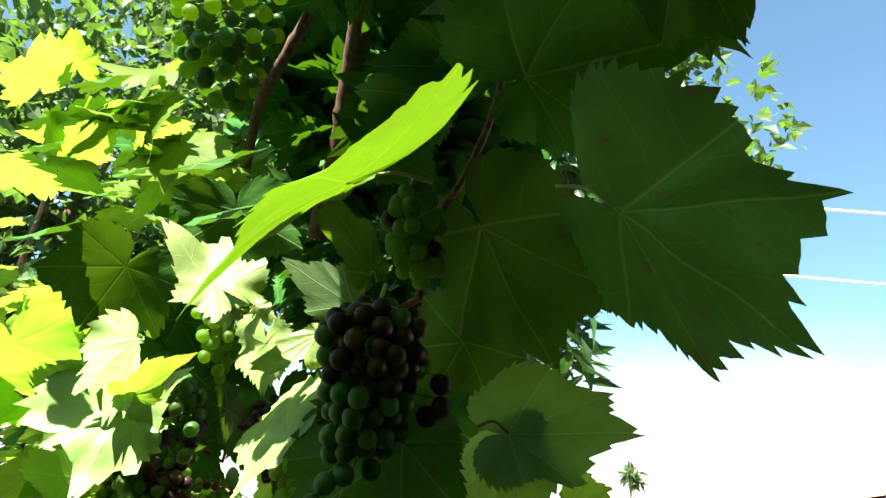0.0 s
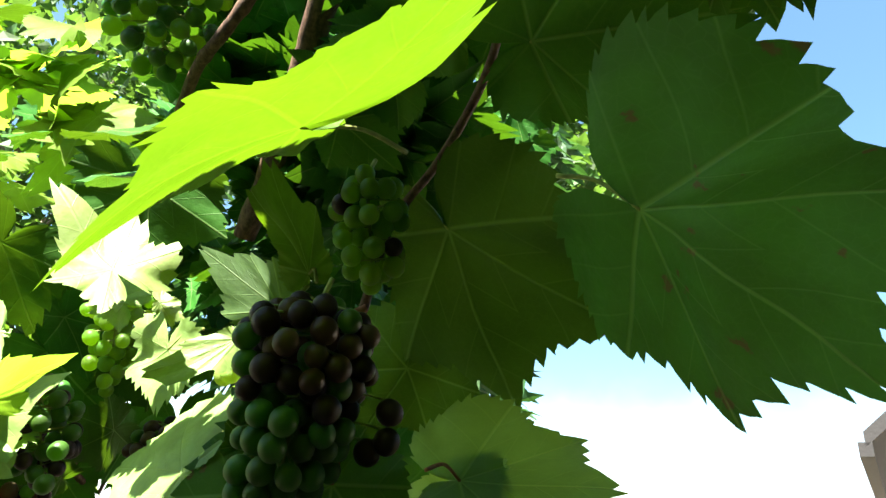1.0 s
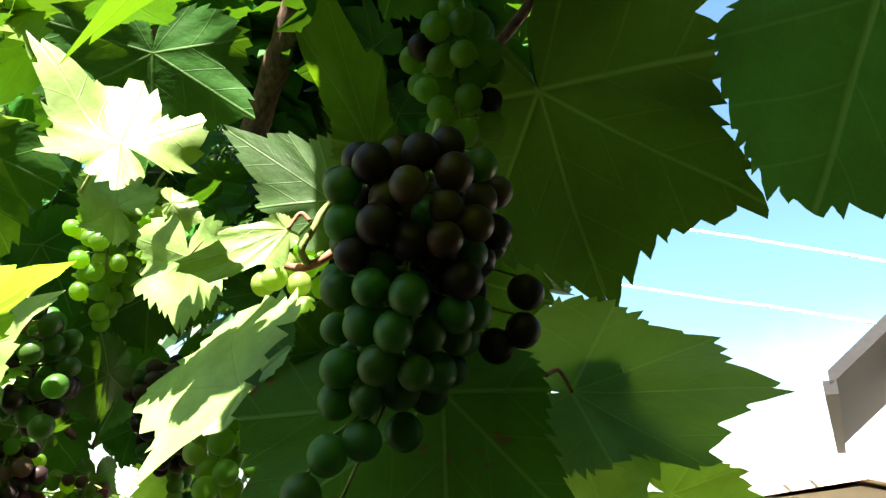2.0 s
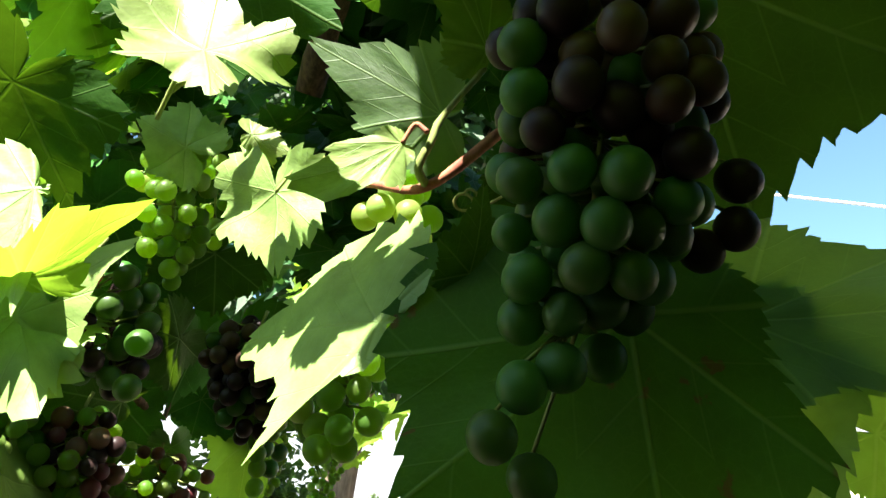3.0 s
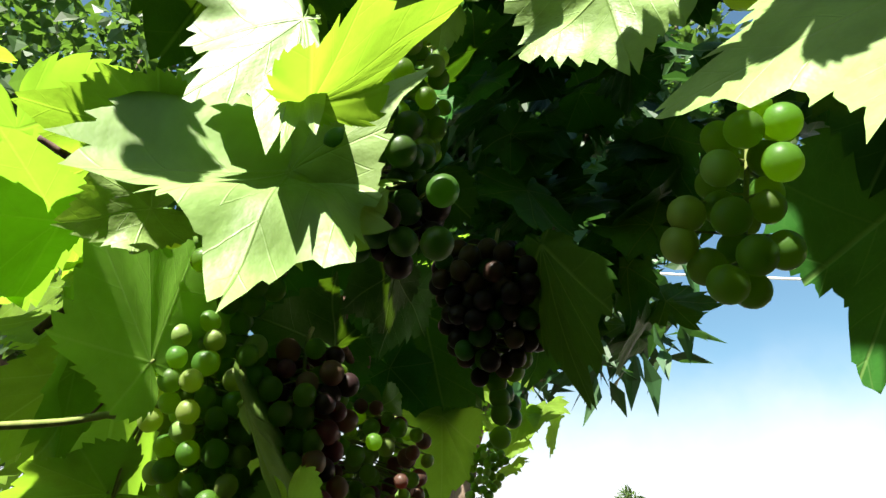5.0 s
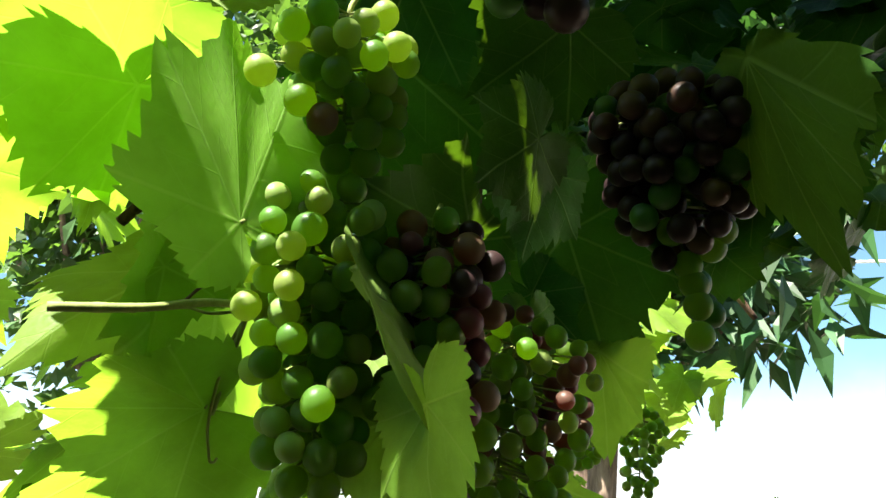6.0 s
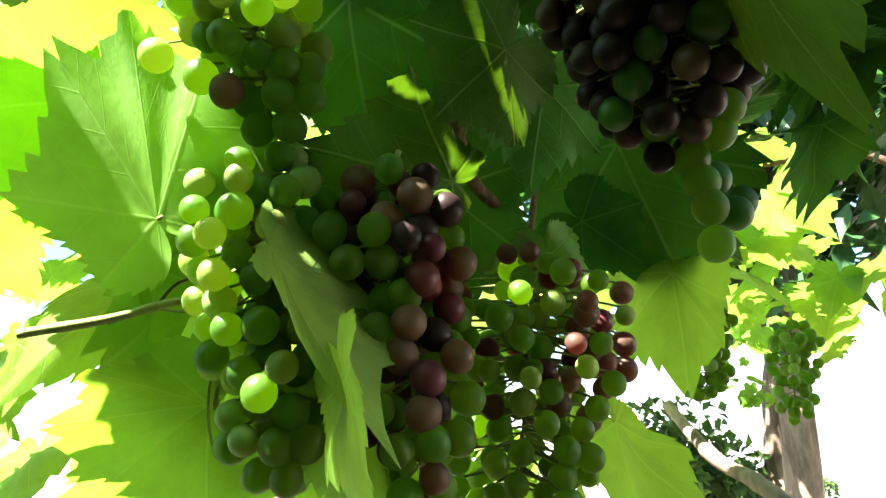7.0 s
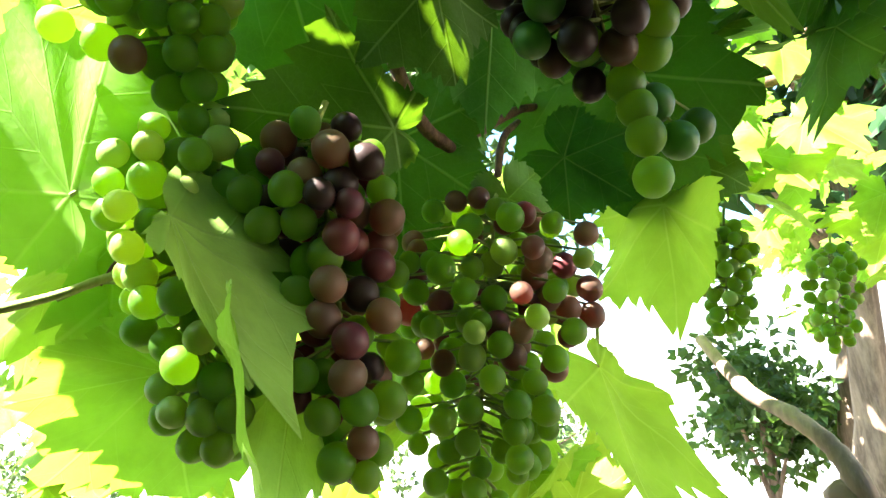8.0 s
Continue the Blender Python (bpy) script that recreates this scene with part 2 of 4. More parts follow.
def tube_data(path, r0, r1, sides=8, knobs=0.0):
    verts, faces = [], []
    side = Vector((0.31, 0.2, 0.93))
    n = len(path)
    for k, p in enumerate(path):
        way = (path[min(k + 1, n - 1)] - path[max(k - 1, 0)]).normalized()
        u = (side - way * side.dot(way)).normalized()
        side = u
        v = way.cross(u)
        r = r0 + (r1 - r0) * k / (n - 1)
        r *= 1 + knobs * (noise.noise(p * 45) + (0.9 if k % 9 == 4 else 0.0))
        for s in range(sides):
            a = 2 * math.pi * s / sides
            verts.append(p + r * (math.cos(a) * u + math.sin(a) * v))
    for k in range(n - 1):
        for s in range(sides):
            t = (s + 1) % sides
            faces.append((k * sides + s, k * sides + t, (k + 1) * sides + t, (k + 1) * sides + s))
    faces += [tuple(range(sides))[::-1], tuple((n - 1) * sides + s for s in range(sides))]
    return verts, faces


def tube(name, points, r0, r1, material, parent=None, label="", sides=8, knobs=0.0, steps=8):
    return mesh_ob(name, *tube_data(smooth_path(points, steps), r0, r1, sides, knobs), material, parent, label)


LOBES = (0.86, 53, 0.66, 106)


def leaf_outline(th, right, left, dip, back, r):
    """Radius of a five-lobed vine leaf by angle, and the angle by which its veins run; right, left: length and angle of side lobe and hind lobe."""
    rad, flat = np.zeros(len(th)), np.zeros(len(th))
    for sign, (l1, a1, l2, a2) in ((1, right), (-1, left)):
        l2 = l2 * back
        a, v = [0.0], [1.0]
        for (ra, aa), (rb, ab) in (((1.0, 0.0), (l1, a1)), ((l1, a1), (l2, a2))):
            for q in (0.22, 0.5, 0.78):
                g = radians(ab - aa)
                chord = ra * rb * math.sin(g) / (ra * math.sin(q * g) + rb * math.sin((1 - q) * g))
                a.append(aa + q * (ab - aa))
                v.append(chord * (1 - dip * (1.0 if q == 0.5 else 0.45)))
            a.append(ab)
            v.append(rb)
        slow = min(max((a2 - 25) / 35, 0.3), 1.0)
        for q, f in ((0.25, 0.95), (0.5, 0.84), (0.72, 0.66), (0.9, 0.38), (1.0, 0.06)):
            a.append(a2 + q * (180 - a2) * (1.0 if q == 1.0 else slow))
            v.append(l2 * f)
        on = (th >= 0) if sign > 0 else (th < 0)
        deg = np.degrees(np.abs(th[on]))
        rad[on] = np.interp(deg, a, v)
        flat[on] = sign * np.radians(np.interp(deg, (0, a1, a2, 180), (0, 53, 106, 180)))
    return rad * (1 + 0.03 * np.interp(th, np.linspace(-math.pi, math.pi, 14), r.normal(size=14))), flat


def leaf_mesh(length, width, fold, curl, wave, seed, teeth=36, rings=8, back=1.0, right=LOBES, left=LOBES, dip=0.10, puff=0.035, droop=0.05):
    """Vertices, faces and flat coordinates of one vine leaf: petiole joint at the origin, main lobe along +y, teeth uneven in width and depth."""
    r = np.random.default_rng(seed)
    half = max(teeth // 2, 4)
    th, bite = [], []
    for s in (-1, 1):
        w = r.uniform(0.55, 1.45, half)
        ends = np.r_[0, np.cumsum(w)] / w.sum() * math.pi
        deep = r.uniform(0.35, 1.0, half) * np.where(np.arange(half) % 3 == 0, 1.35, 0.9)
        a, d = [], []
        for k in range(half):
            for q, h in ((0.0, -0.35), (0.13, 1.0), (0.34, 0.62), (0.62, 0.28), (0.86, -0.15)):
                a.append(ends[k] + q * (ends[k + 1] - ends[k]))
                d.append(h * deep[k])
        a, d = np.array(a), np.array(d)
        if s < 0:
            a, d = -a[::-1], d[::-1]
            a[-1] -= 1e-4
        else:
            a[0] += 1e-4
        th.append(a)
        bite.append(d)
    th, bite = np.concatenate(th), np.concatenate(bite)
    n = len(th)
    plain, flat = leaf_outline(th, right, left, dip, back, r)
    size = 3.6 / teeth
    rad = plain * (1 + size * bite * (np.abs(th) < 2.85))
    ph, tilt = r.uniform(0, 6.28, 8), r.normal(size=(3, 2))
    veins = np.radians(np.array([-180, -106, -53, 0, 53, 106, 180]))
    gap = np.abs(flat[:, None] - veins[None, :]).min(1)
    verts, uv = [(0.0, 0.0, 0.0)], [(0.5, 0.5)]
    for k in range(1, rings + 1):
        f = (k / rings) ** 0.85
        base = rad if k == rings else plain * (0.985 if k == rings - 1 else 0.97)
        x, y = base * f * np.sin(th), base * f * np.cos(th)
        d = base * f
        z = -fold * np.abs(x) + curl * y * np.abs(y) * 0.5 - 0.25 * curl * x * x
        z = z + puff * d * np.sin(np.clip(gap / 0.46, 0, 1) * math.pi / 2) ** 1.5 - droop * d ** 3
        for j in range(3):
            z = z + 0.42 * wave * np.sin(4.2 * (tilt[j, 0] * x + tilt[j, 1] * y) + ph[j])
        z = z - 0.42 * wave * sum(math.sin(q) for q in ph[:3])
        z = z + wave * f ** 3 * (0.34 * np.sin(4 * th + ph[4]) + 0.26 * np.sin(7 * th + ph[5]) + 0.12 * np.sin(13 * th + ph[6]))
        verts += list(zip(x * width * length, y * length, z * length))
        uv += list(zip(0.5 + 0.48 * d * np.sin(flat), 0.5 + 0.48 * d * np.cos(flat)))
    faces = [(0, 1 + (s + 1) % n, 1 + s) for s in range(n)]
    for k in range(rings - 1):
        a, b = 1 + k * n, 1 + (k + 1) * n
        for s in range(n):
            t = (s + 1) % n
            faces.append((a + s, a + t, b + t, b + s))
    return verts, faces, uv


def leaf_pose(base, tip, side):
    y = (Vector(tip) - Vector(base)).normalized()
    x = Vector(side) - Vector(base)
    x = (x - y * x.dot(y)).normalized()
    z = x.cross(y)
    m = Matrix((x, y, z)).transposed().to_4x4()
    m.translation = base
    return m


LEAF_COUNT = [0]


def leaf(plant, base, tip, side, width=1.0, fold=0.12, curl=0.12, wave=0.06, material=None, label="", petiole=None, teeth=36, back=1.0, right=LOBES, left=LOBES, dip=0.10, puff=0.035, droop=0.05):
    """A vine leaf of the plant, its joint at base, its main lobe at tip, its blade in the plane towards side; petiole: where its stalk begins."""
    LEAF_COUNT[0] += 1
    length = (Vector(tip) - Vector(base)).length
    verts, faces, uv = leaf_mesh(length, width, fold, curl, wave, 100 + LEAF_COUNT[0], teeth, 8, back, right, left, dip, puff, droop)
    m = leaf_pose(base, tip, side)
    ob = mesh_ob("leaf", verts, faces, material or LEAF, plant, label, True, uv)
    ob.matrix_basis = m
    if petiole is not None:
        mid = (Vector(base) + Vector(petiole)) / 2 + Vector((0, 0, 0.008))
        inv = m.inverted()
        stalk = tube("petiole", [inv @ Vector(petiole), inv @ mid, inv @ Vector(base)], 0.0016, 0.0012, CANE_RED if LEAF_COUNT[0] % 3 == 0 else SHOOT, None, "", 6)
        stalk.parent = ob
    return ob


def sphere_mesh(name, material, r=1.0, seg=18, rings=11, longer=1.06):
    bm = bmesh.new()
    bmesh.ops.create_uvsphere(bm, u_segments=seg, v_segments=rings, radius=r)
    for v in bm.verts:
        v.co.z *= longer
        if v.co.z < -0.98 * longer * r:
            v.co.z += 0.03 * r
    me = bpy.data.meshes.new(name)
    bm.to_mesh(me)
    bm.free()
    me.materials.append(material)
    me.polygons.foreach_set("use_smooth", [True] * len(me.polygons))
    return me


# pale and deep: the sunlit and the shaded tone of green
BERRY = {key: sphere_mesh("grape", mat) for key, mat in
         dict(green=GRAPE_GREEN, pale=GRAPE_LIT, pink=GRAPE_PINK, red=GRAPE_RED, dark=GRAPE_DARK, deep=GRAPE_SHADED, plum=GRAPE_PLUM).items()}


def berry(bunch, place, r, kind):
    ob = new("grape", BERRY[kind])
    ob.parent = bunch
    ob.matrix_parent_inverse = bunch.matrix_basis.inverted()
    ob.matrix_basis = Matrix.LocRotScale(place, Euler(tuple(rng.uniform(-0.7, 0.7, 3))), (r, r, r))
    return ob


def bunch(label, top, bottom, width, count, kinds, r=0.0085, group="grape bunches", taper=0.55, singles=(), jitter=0.12, hang=None):
    """A bunch of grapes: a stalk with side stalks and a packed cone of berries; singles: (place, kind) berries that stand out."""
    top, bottom = Vector(top), Vector(bottom)
    thing = empty("grape_bunch", top, label, "grapes", group)
    axis = bottom - top
    u = axis.cross(Vector((0.2, 1, 0.1))).normalized()
    v = axis.normalized().cross(u)
    placed, names = [], list(kinds)
    odds = np.array([kinds[k] for k in names], float)
    odds /= odds.sum()
    for s, k in singles:
        placed.append((Vector(s), r * 1.03, k))
    tries = 0
    target = count + len(placed)
    while len(placed) < target and tries < count * 160:
        tries += 1
        t = rng.uniform(0.0, 1.0)
        half = 0.5 * width * (1 - (1 - taper) * t) * min(1.0, 0.55 + 2.2 * t) * min(1.0, 0.45 + 2.5 * (1 - t))
        a, q = rng.uniform(0, 2 * math.pi), half * math.sqrt(rng.uniform(0.12, 1.0))
        p = top + axis * t + q * (math.cos(a) * u + math.sin(a) * v)
        rr = r * rng.uniform(1 - jitter, 1 + jitter * 0.6)
        if all((p - o).length > 0.93 * (rr + ro) for o, ro, _ in placed):
            k = names[int(rng.choice(len(names), p=odds))]
            if callable(hang):
                k = hang(t, q / max(half, 1e-6), k)
            placed.append((p, rr, k))
    verts, faces = [], []

    def add(points, r0, r1, sides=5, steps=3):
        a, b = tube_data(smooth_path(points, steps), r0, r1, sides)
        faces.extend([tuple(i + len(verts) for i in f) for f in b])
        verts.extend(a)

    if top.z > bottom.z:
        add([top + Vector((0.004, 0.004, 0.02)), top + axis * 0.02, top + axis * 0.5, top + axis * 0.93], 0.0019, 0.0010)
    for p, rr, k in placed:
        berry(thing, p, rr, k)
        t = min(max((p - top).dot(axis) / axis.length_squared - 0.08, 0.0), 0.93)
        root = top + axis * t
        mid = (root + p) / 2 + Vector((0, 0, 0.004))
        add([root, mid, p + Vector((0, 0, rr * 0.8))], 0.0009, 0.0008, 4, 2)
    mesh_ob("stalk", verts, faces, SHOOT, thing, "thin green branching stalk")
    return thing


def vine_cloud(name, clumps, material, seed, label, size=0.07, face=(-0.3, -0.6, 0.7), loose=0.55, teeth=18):
    """Many vine leaves in clumps of (place, radius, count), joined: foliage that nobody could count."""
    r = np.random.default_rng(seed)
    forms = [leaf_mesh(1.0, w, f, c, 0.07, seed + k, teeth, 3) for k, (w, f, c) in enumerate(((1.0, 0.1, 0.1), (1.1, 0.2, 0.2), (0.9, 0.05, -0.15), (1.0, 0.3, 0.3)))]
    V, F, U, base = [], [], [], 0
    for place, radius, count in clumps:
        for k in range(count):
            d = r.normal(size=3)
            p = np.asarray(place) + radius * d / np.linalg.norm(d) * r.uniform(0, 1) ** 0.4
            z = np.asarray(face) + loose * r.normal(size=3)
            z /= np.linalg.norm(z)
            y = np.array([0, 0, -1.0]) + 0.6 * r.normal(size=3)
            y -= z * (y @ z)
            y /= np.linalg.norm(y)
            x = np.cross(y, z)
            v, f, u = forms[int(r.integers(len(forms)))]
            V.append(p + (np.asarray(v) * size * r.uniform(0.6, 1.25)) @ np.stack([x, y, z]))
            F += [tuple(i + base for i in q) for q in f]
            U += u
            base += len(v)
    ob = mesh_ob(name, np.concatenate(V), F, material, None, "", True, U)
    return tagged(ob, label, "foliage", kind="stuff")


def leaf_cloud(centres, radii, counts, length, slim, seed, droop=0.4):
    """Verts and faces of many small folded leaves strewn through some clumps."""
    r = np.random.default_rng(seed)
    V, F, base = [], [], 0
    for c, rad, cnt in zip(centres, radii, counts):
        d = r.normal(size=(cnt, 3))
        d /= np.linalg.norm(d, axis=1)[:, None]
        p = np.asarray(c) + d * np.asarray(rad) * (r.uniform(0.25, 1.0, cnt) ** 0.5)[:, None]
        way = r.normal(size=(cnt, 3)) + d * 0.7 - np.array([0, 0, droop])
        way /= np.linalg.norm(way, axis=1)[:, None]
        up = r.normal(size=(cnt, 3)) * 0.6 + np.array([0, 0, 1.0])
        side = np.cross(way, up)
        side /= np.linalg.norm(side, axis=1)[:, None] + 1e-9
        nrm = np.cross(side, way)
        L = length * r.uniform(0.6, 1.25, cnt)[:, None]
        W = L * slim
        pts = np.stack([p, p + way * L * 0.45 + side * W + nrm * W * 0.25, p + way * L - nrm * L * 0.12, p + way * L * 0.45 - side * W + nrm * W * 0.25,
                        p + way * L * 0.48], 1)
        V.append(pts.reshape(-1, 3))
        k = base + 5 * np.arange(cnt)[:, None]
        F.append(np.concatenate([k + [0, 1, 4], k + [1, 2, 4], k + [2, 3, 4], k + [3, 0, 4]], 0))
        base += 5 * cnt
    return np.concatenate(V), [tuple(map(int, f)) for f in np.concatenate(F)]


def tree(label, foot, crown, spread, clumps, leaves, length, slim, material, seed, trunk_r=0.12, lean=(0, 0), category="tree"):
    """A tapered trunk with limbs and a crown of clumps of small leaves."""
    r = np.random.default_rng(seed)
    foot, crown = Vector(foot), Vector(crown)
    thing = empty("tree", foot, label, category)
    fork = foot.lerp(crown, 0.55) + Vector((lean[0], lean[1], 0))
    tube("trunk", [foot - Vector((0, 0, 0.1)), foot.lerp(fork, 0.5) + Vector((lean[0] * 0.5, 0, 0)), fork, crown], trunk_r, trunk_r * 0.45, BARK, thing, "", 12, 0.15)
    centres, radii, counts = [], [], []
    for k in range(clumps):
        d = Vector(r.normal(size=3)).normalized()
        c = crown + Vector((d.x * spread[0], d.y * spread[1], d.z * spread[2])) * float(r.uniform(0.35, 1.0))
        centres.append(tuple(c))
        s = float(r.uniform(0.16, 0.34)) * max(spread)
        radii.append((s, s, s * 0.75))
        counts.append(int(leaves / clumps * r.uniform(0.6, 1.4)))
        if k % 4 == 0:
            tube("limb", [fork.lerp(crown, float(r.uniform(0, 0.8))), fork.lerp(c, 0.5) + Vector((0, 0, 0.1)), c], trunk_r * 0.35, trunk_r * 0.06, BARK, thing, "", 6, 0.0, 4)
    mesh_ob("crown", *leaf_cloud(centres, radii, counts, length, slim, seed + 1), material, thing, "", False)
    return thing

# ---- ground, houses, trees ----
def land(x, y):
    """Height of the ground: level round the garden, then sloped to drop the horizon from view."""
    return -0.13 * max(0.0, y - 13.0)


def sheet(name, size, material, z=0.0, cells=80):
    v, f = [], []
    for i in range(cells + 1):
        for j in range(cells + 1):
            x, y = (2 * (i / cells) - 1), (2 * (j / cells) - 1)
            x, y = size * x * abs(x), size * y * abs(y)
            v.append((x, y, z + land(x, y) + 0.04 * noise.noise(Vector((x * 0.7, y * 0.7, 0)))))
    for i in range(cells):
        for j in range(cells):
            a = i * (cells + 1) + j
            f.append((a, a + cells + 1, a + cells + 2, a + 1))
    return mesh_ob(name, v, f, material)


tagged(sheet("ground", 900.0, GROUND), "dry grassy ground sloped down to hide the horizon", "ground", kind="structure")


# Glowing ring added to whiten the sky near the horizon.
ring = [(340 * math.cos(k * math.pi / 60), 340 * math.sin(k * math.pi / 60)) for k in range(120)]
bank = mesh_ob("backdrop", [(x, y, z) for z in (-90.0, 10.0, 70.0, 150.0) for x, y in ring],
               [(r * 120 + k, r * 120 + (k + 1) % 120, (r + 1) * 120 + (k + 1) % 120, (r + 1) * 120 + k) for r in range(3) for k in range(120)], HAZE_GLOW)
tagged(bank, "glowing backdrop of white haze along the horizon", "clouds", kind="structure")


def box_data(x0, y0, z0, x1, y1, z1):
    v = [(x, y, z) for x in (x0, x1) for y in (y0, y1) for z in (z0, z1)]
    return v, [(0, 1, 3, 2), (4, 6, 7, 5), (0, 4, 5, 1), (2, 3, 7, 6), (0, 2, 6, 4), (1, 5, 7, 3)]


def house(label, corner, turn, w, d, h, rise, over, wall, roof, windows):
    """A plain house with a gable roof, eaves, fascia boards and windows set into its front; corner: under its front left eave."""
    place = Vector((corner[0], corner[1], 0)) + Matrix.Rotation(turn, 3, "Z") @ Vector((w / 2 + over, d / 2 + over, 0))
    thing = empty("house", place, label, "house")
    thing.matrix_basis = Matrix.Translation(place) @ Matrix.Rotation(turn, 4, "Z")

    def put(name, data, mat, parent, lab=""):
        ob = mesh_ob(name, *data, mat, None, lab, False)
        ob.parent = parent
        return ob

    put("wall", box_data(-w / 2, -d / 2, -1.2, w / 2, d / 2, h), wall, thing)
    gable = [(-w / 2, -d / 2, h), (w / 2, -d / 2, h), (0, -d / 2, h + rise * 0.9), (-w / 2, d / 2, h), (w / 2, d / 2, h), (0, d / 2, h + rise * 0.9)]
    put("gable", (gable, [(0, 1, 2), (5, 4, 3), (0, 2, 5, 3), (1, 4, 5, 2)]), wall, thing)
    e, t = w / 2 + over, 0.12
    drop = rise * over / (w / 2)
    for s in (-1, 1):
        v = [(s * e, -d / 2 - over, h - drop), (0, -d / 2 - over, h + rise), (0, d / 2 + over, h + rise), (s * e, d / 2 + over, h - drop)]
        v += [(x, y, z + t) for x, y, z in v]
        put("roof", (v, [(0, 1, 2, 3), (7, 6, 5, 4), (0, 4, 5, 1), (1, 5, 6, 2), (2, 6, 7, 3), (3, 7, 4, 0)]), roof, thing)
        put("gutter", box_data(s * e - 0.05, -d / 2 - over, h - drop - 0.07, s * e + 0.05, d / 2 + over, h - drop + 0.04), roof, thing)
    for x, z in windows:
        win = put("window", box_data(x - 0.5, -d / 2 - 0.03, z, x + 0.5, -d / 2 + 0.05, z + 1.1), PLASTER, thing)
        put("pane", box_data(x - 0.42, -d / 2 - 0.045, z + 0.08, x + 0.42, -d / 2 - 0.034, z + 1.02), GLASS, win)
    return thing


house("pale plastered house with a low tiled roof", (4.550, 11.440, 1.450), -0.44, 9.0, 6.0, 1.62, 0.85, 0.4, PLASTER, TILE, ((-2, 0.2), (1.5, 0.2)))
house("shed with a sheet roof coloured dark for its shade", (4.107, 4.670, 2.780), -0.76, 3.4, 2.0, 3.75, 1.5, 1.2, PLASTER, ROOF, ((0, 1.0),))

for line in ([(-3.231, 12.987, 8.383), (6.026, 9.220, 6.346), (6.853, 8.215, 5.798), (8.918, 5.774, 4.409)], [(-3.170, 13.534, 7.258), (6.069, 9.656, 5.326), (6.916, 8.581, 4.871), (8.943, 6.034, 3.708)]):
    wire = tube("overhead_cable", line, 0.022, 0.022, WIRE, None, "", 6)
    tagged(wire, "thin pale overhead cable against the sky", "cable", "overhead cables")

# Unseen dark sheet, added so that little light bounces up to the vine.
soil = mesh_ob("low_bounce_bed", [(x, y, 0.05 + 0.03 * noise.noise(Vector((x * 3, y * 3, 1)))) for x in np.linspace(-7.0, 6.0, 30) for y in np.linspace(-8.0, 6.0, 30)],
               [(i * 30 + j, (i + 1) * 30 + j, (i + 1) * 30 + j + 1, i * 30 + j + 1) for i in range(29) for j in range(29)], SOIL)
tagged(soil, "added dark soil sheet that cuts bounced light", "soil", kind="structure")
tree("tree with long drooping dark leaves", (-0.25, 3.4, 0.0), (0.15, 2.95, 2.95), (1.0, 0.8, 1.0), 46, 5600, 0.17, 0.17, LONG_LEAF, 11, 0.085, (0.0, 0.0))
tree("leafy garden tree with sunlit sprays", (-2.6, 3.6, 0.0), (-1.9, 3.4, 3.3), (1.5, 1.0, 1.6), 76, 11000, 0.10, 0.33, TREE_LEAF, 21, 0.10)
tree("tall leafy tree behind the vine", (-0.35, 4.9, 0.0), (0.55, 4.4, 4.35), (1.95, 0.9, 1.25), 84, 10500, 0.13, 0.30, TREE_LEAF, 31, 0.12)
palm = Vector((6.877, 21.210, 2.821))
tree("slim distant tree with a tufted top", (palm.x, palm.y, land(0, palm.y)), palm, (0.28, 0.28, 0.34), 9, 260, 0.34, 0.12, FAR_LEAF, 51, 0.07)
tree("leafy tree seen under the vine", (-0.6, 4.9, 0.0), (-0.497, 4.810, 1.507), (0.42, 0.6, 0.34), 26, 2600, 0.075, 0.36, TREE_LEAF, 61, 0.05)
bush = Vector((1.522, 20.340, 1.025))
tree("thin far shrub against the sky", (bush.x, bush.y, land(0, bush.y)), bush, (0.25, 0.25, 0.6), 9, 420, 0.16, 0.35, FAR_LEAF, 71, 0.05)
for k, (x, y, s) in enumerate(((-9, 24, 2.0), (-15, 20, 2.4), (-22, 14, 2.6), (-6.5, 15, 1.6))):
    tree("far tree in hazy light", (x, y, land(x, y)), (x, y, 1.1 + 0.3 * s + 0.5 * land(x, y)), (s * 1.2, s, s * 0.8), 22, 1500, 0.28, 0.35, FAR_LEAF, 41 + k, 0.14)

# ---- the vine ----
V1 = empty("grapevine", (0.15, 0.6, 0.0), "grapevine shoot with large dark leaves", "grapevine", "vine shoots")
V2 = empty("grapevine", (-0.15, 0.85, 0.0), "grapevine shoot with sunlit leaves and red canes", "grapevine", "vine shoots")
V3 = empty("grapevine", (-0.45, 0.95, 0.0), "grapevine shoot with leaves half in the sun", "grapevine", "vine shoots")
V4 = empty("grapevine", (-0.62, 1.15, 0.0), "grapevine shoot with backlit yellow-green leaves", "grapevine", "vine shoots")
V5 = empty("grapevine", (-0.25, 1.25, 0.0), "grapevine shoot shading the ripe bunches", "grapevine", "vine shoots")
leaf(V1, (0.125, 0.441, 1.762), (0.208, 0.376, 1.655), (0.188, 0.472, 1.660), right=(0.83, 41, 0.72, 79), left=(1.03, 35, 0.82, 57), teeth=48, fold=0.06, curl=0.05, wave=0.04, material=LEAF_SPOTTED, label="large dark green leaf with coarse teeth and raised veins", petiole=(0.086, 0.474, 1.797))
leaf(V1, (0.057, 0.444, 1.874), (0.173, 0.393, 1.881), (0.128, 0.442, 1.819), right=(0.71, 46, 0.43, 68), left=(1.03, 51, 0.81, 98), fold=0.08, material=LEAF_SHADED, label="dark green leaf in the shade", petiole=(0.042, 0.486, 1.874))
